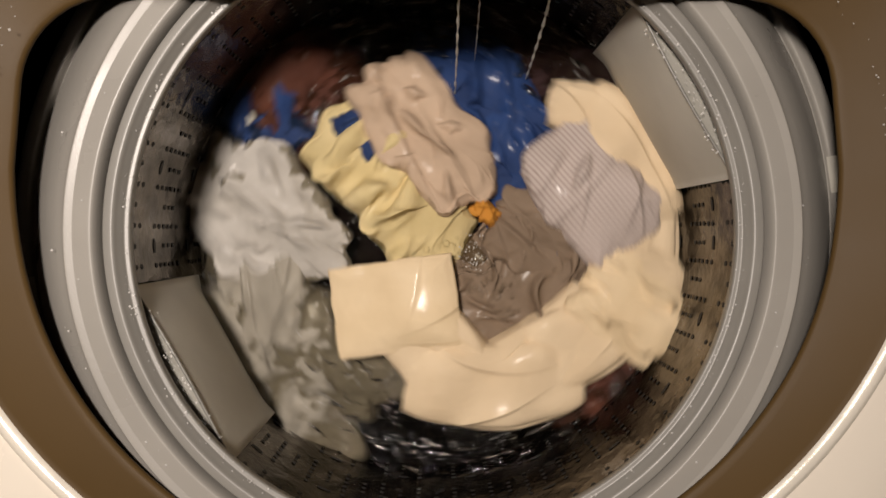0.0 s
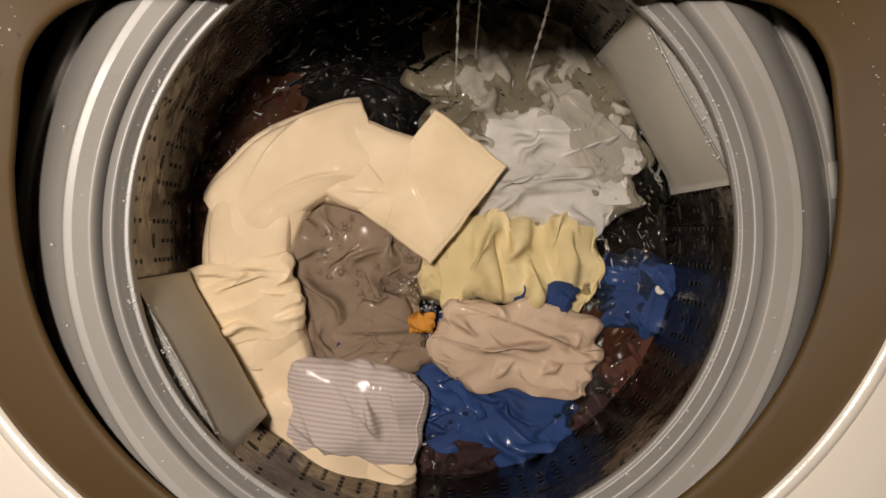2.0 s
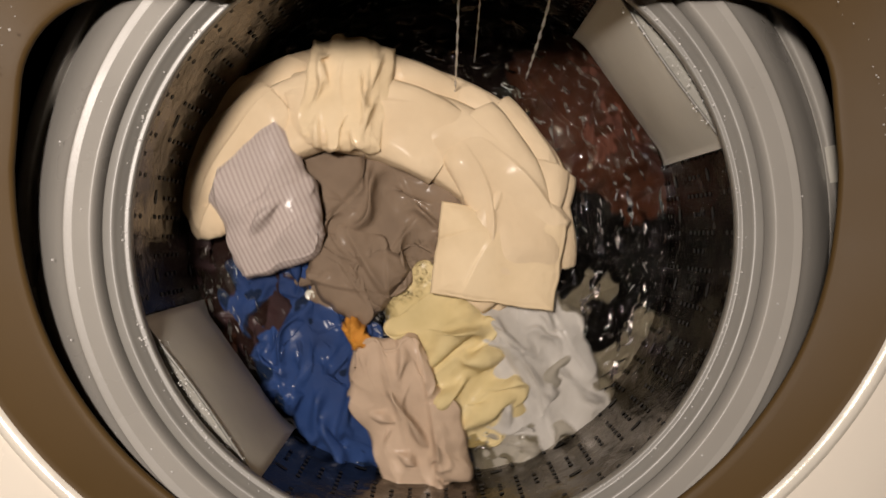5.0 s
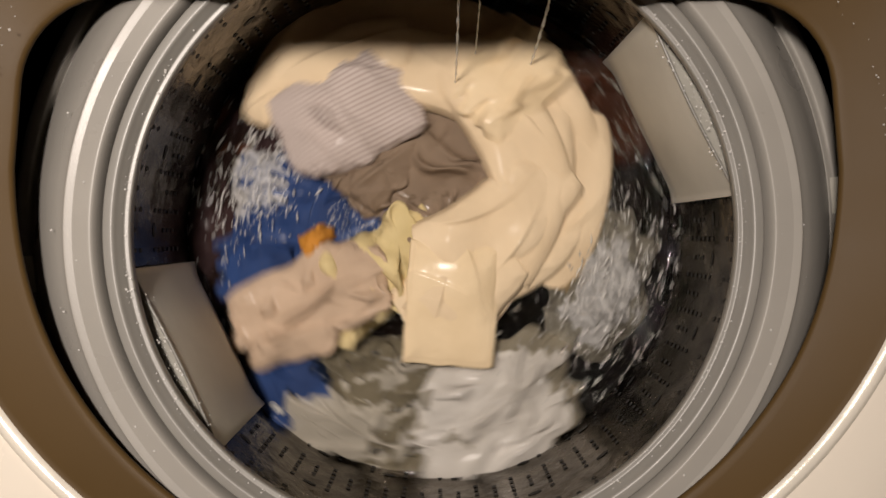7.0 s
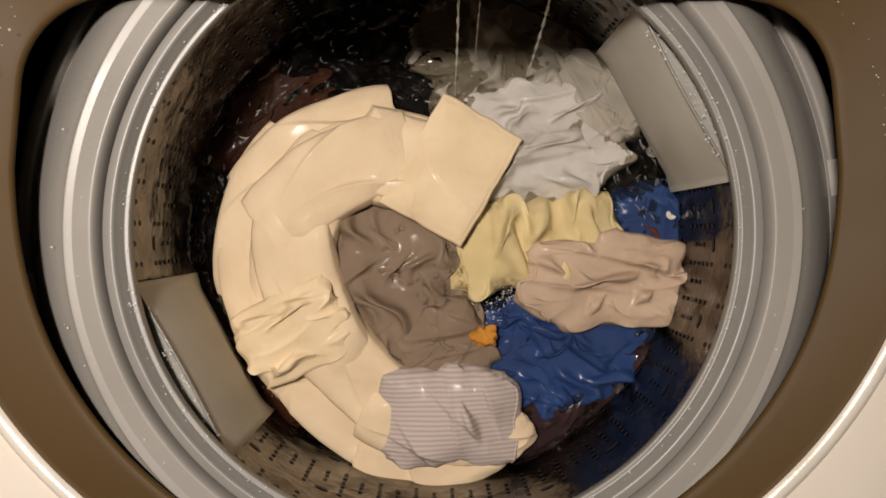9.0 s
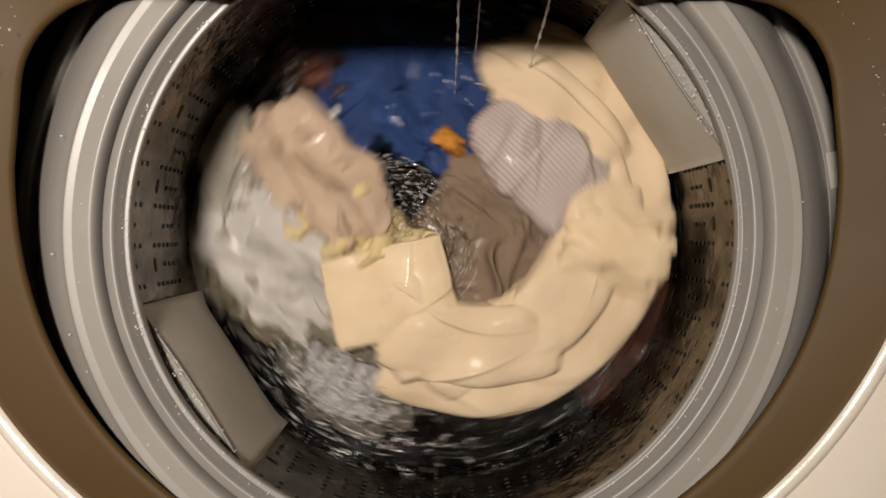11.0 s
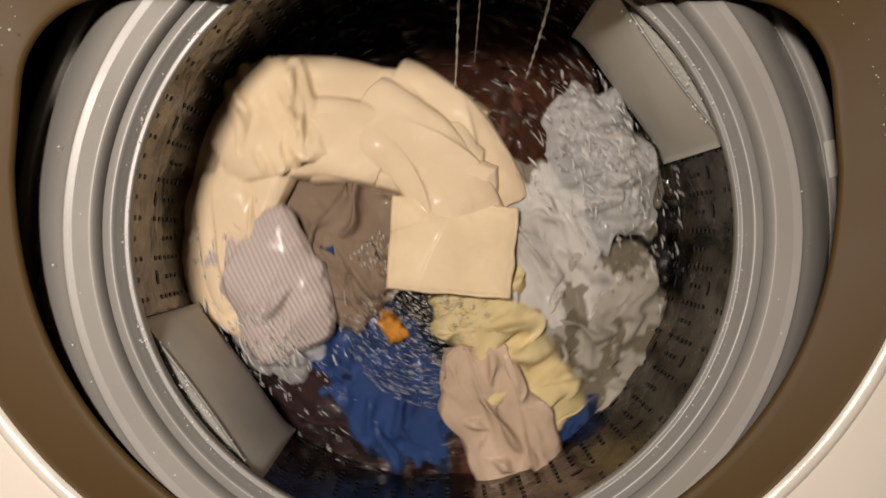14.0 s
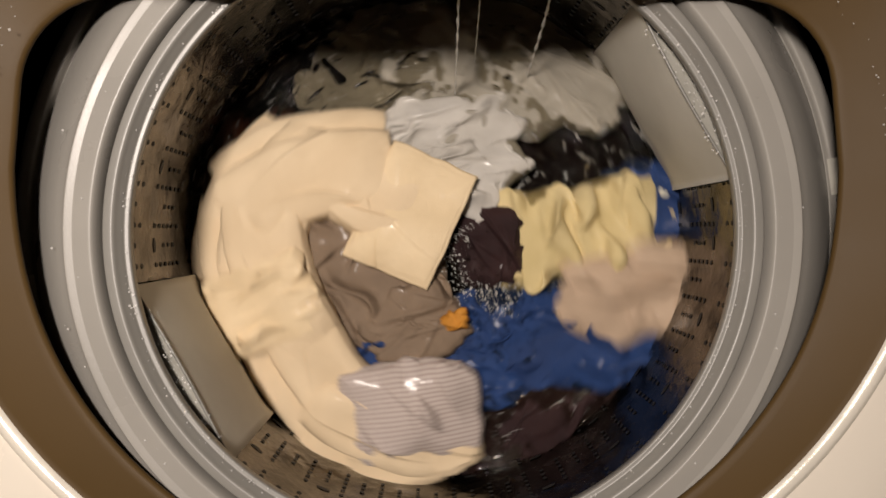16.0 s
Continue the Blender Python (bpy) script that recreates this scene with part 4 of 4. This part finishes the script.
    drift(L['foam'], 0.0050, [42, -76, -16, -76, -5, -45, -37, -34, -47, -45, -42, -50, 16, -55, 31, -3, -37, 13, -42, -3, -37, -45, 5, -76, -16, -55, -37, -34,
          -31, -8, 5, 8, 10, -3, 31, -29, 26, -34, 26, -34, 16, -29, -37, -3, -73, -8, -26, -50, 21, -76, 42, -76, 37, -87, -16, -76, -47,
          8, 5, 8, 37, -13, 52, -55], extra=0, seed=18, sink=([0, 10.4, 11.2, 14.4, 15, 16], [0.006, 0.006, 0.017, 0.017, 0.006, 0.006]))
    drift(L['foam_c'], 0.0045, [42, -76, -16, -76, -5, -45, -37, -34, -47, -45, -42, -50, 16, -55, 31, -3, -37, 13, -42, -3, -37, -45, 5, -76, -16, -55, -37, -34,
          -31, -8, 5, 8, 10, -3, 31, -29, 26, -34, 26, -34, 16, -29, -37, -3, -73, -8, -26, -50, 21, -76, 42, -76, 37, -87, -16, -76, -47,
          8, 5, 8, 37, -13, 52, -55], extra=0, seed=18, sink=([0, 10.4, 11.2, 14.4, 15, 16], [0.001, 0.001, 0.017, 0.017, 0.003, 0.003]))
    waist = [-35, -64, -55, -12, -35, 35, -2, 45, -2, 42, -7, 22, -17, 17, -40, -47, 10, -64, 30, -62, 55, -27, 55, -12, 45, -17, 15, -27, 15,
             -62, -45, -52, -57, 27, -27, 57, 15, 57, 15, 57, -55, 7, -40, -52, -5, -87, 64, -32, 67, -2, 64, 7, 57, 0, 15, -12, 37, -17, -5,
             -47, -32, -7, -22, 17]
    drift(L["flap"], 0.0290, waist, extra=-32, rock=2.0)
    legs = [
        waist,
        [40, -137, -95, -112, -115, 12, -115, 67, -115, 67, -115, 57, -105, 27, -55, -122, 95, -87, 95, -52, 80, 17, 65, 42, 55, 42, 45,
         37, 55, -12, 10, -112, -85, -42, -105, 42, -85, 72, -85, 72, -75, -32, 15, -112, 75, -52, 80, 42, 35, 72, 25, 82, 20, 82, 10, 67,
         90, 52, 40, -152, -105, -62, -105, 62],
        [105, -112, -35, -172, -159, -57, -169, -2, -164, 7, -154, -12, -105, -52, 30, -112, 120, -12, 105, 27, 40, 82, 15, 92, 10, 92, 15,
         92, 105, 42, 95, -92, -45, -117, -134, -32, -144, 7, -144, 7, -25, -122, 105, -92, 85, 22, 15, 87, -45, 92, -60, 57, -65, 62, -45,
         97, 75, 107, 115, -137, -105, -142, -164, 17],
        [179, -52, 65, -192, -105, -157, -159, -92, -164, -72, -139, -102, -65, -132, 149, -92, 100, 107, 55, 132, -75, 132, -120, 112,
         -105, 132, -95, 147, 50, 147, 159, 7, 55, -162, -65, -152, -115, -102, -115, -102, 65, -157, 164, 7, 80, 132, -75, 142, -154, 92,
         -169, 42, -169, 42, -154, 97, -25, 157, 169, -7, -5, -187, -144, -77],
        [180, 68, 185, -133, 15, -213, -100, -193, -115, -188, -85, -203, 40, -198, 185, 8, 0, 178, -65, 168, -170, 98, -200, 58, -200, 78,
         -185, 93, -85, 173, 130, 123, 180, -113, 65, -193, -15, -193, -15, -193, 180, -93, 130, 123, -60, 173, -195, 88, -200, -18, -180,
         -63, -185, -63, -200, -8, -125, 153, 155, 93, 140, -158, -65, -188]]
    apart = [0, 4.2, 6.0, 14.5, 15.2, 16]
    wind([L["leg%d" % i] for i in range(6)], 0.0190, legs, (apart, [0.004, 0.006, 0.019, 0.019, 0.014, 0.014]))
    wind([L["leg%d" % i] for i in range(6, 12)], 0.0040, legs, (apart, [-0.004, -0.006, -0.019, -0.019, -0.014, -0.014]))
    wind([L["cuff"]], 0.0310, legs, ([0, 16], [0.0, 0.0]), at=[2.85])
    wind([L["tail0"], L["tail1"]], 0.0140, legs, ([0, 16], [-0.012, -0.012]), at=[4.35, 4.85])
    wind([L["neck"]], 0.0240, legs, ([0, 16], [0.0, 0.0]), at=[0.38])
    a = [smooth(TIMES, TURN, t) for t in STEPS]
    walk(WASH, [(float(t), pose(0, 0, WATER, 0, 0, 0.8 * v)) for t, v in zip(STEPS, a)])
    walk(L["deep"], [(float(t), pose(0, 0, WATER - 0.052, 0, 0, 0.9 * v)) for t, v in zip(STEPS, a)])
    walk(L["glints"], [(float(t), pose(0, 0, WATER + 0.001, 0, 0, 0.95 * v)) for t, v in zip(STEPS, a)])
    # the drum gives a little with each stroke, the tub round it less
    when = [0, 1.5, 2.2, 2.5, 3, 3.5, 4, 6.0, 6.5, 7, 7.5, 8, 9.5, 10.2, 11.5, 12, 12.5, 13, 13.5, 14, 14.5, 15, 16]
    give = [0.8, 0, -0.3, -0.1, 5.2, 6.2, 6.8, 7.0, 7.8, -2.4, 0, 0.6, 0.2, 3.0, 5.5, 6.2, 6.8, 6.8, 7.9, 7.3, -3.2, 0, 0.7]
    sway = [0.6, 0, -0.3, -0.1, 2.2, 1.5, 1.9, 2.2, 3.4, -2.4, 0, 0.5, 0, 1.0, 1.3, 2.1, 2.3, 2.3, 3.4, 2.8, -0.8, 0, 0.3]
    turn = [(float(t), pose(0, 0, 0, 0, 0, smooth(when, give, t))) for t in STEPS]
    walk(DRUM, turn)
    walk(DROPS_DRUM, turn)
    follow = [(float(t), pose(0, 0, 0, 0, 0, smooth(when, sway, t))) for t in STEPS]
    walk(COVER, follow)
    walk(DROPS_COVER, follow)
    # thrown water rises at the lint panels as a stroke begins and falls back
    burst = [0, 2.1, 2.5, 3.0, 3.4, 3.9, 6.0, 6.4, 6.8, 7.3, 7.9, 10.1, 10.5, 10.9, 11.6, 13.4, 13.9, 14.4, 14.9, 15.4, 16]
    rise = [-70, -70, 16, 16, -20, -70, -70, 10, 6, -30, -70, -70, 10, 0, -70, -70, 18, 12, -30, -70, -70]
    for k, ob in enumerate(SPLASH):
        rows = []
        for t, v in zip(STEPS, a):
            near = min(((2.6, 0), (6.5, 284), (10.6, 60), (14.1, 292)), key=lambda b: abs(b[0] - t))
            swing = max(-75, min(75, 0.5 * (v - near[1])))
            rows.append((float(t), pose(0, 0, WATER + smooth(burst, rise, t) / 1000, 0, 0, swing + 6 * k)))
        walk(ob, rows)


motions()
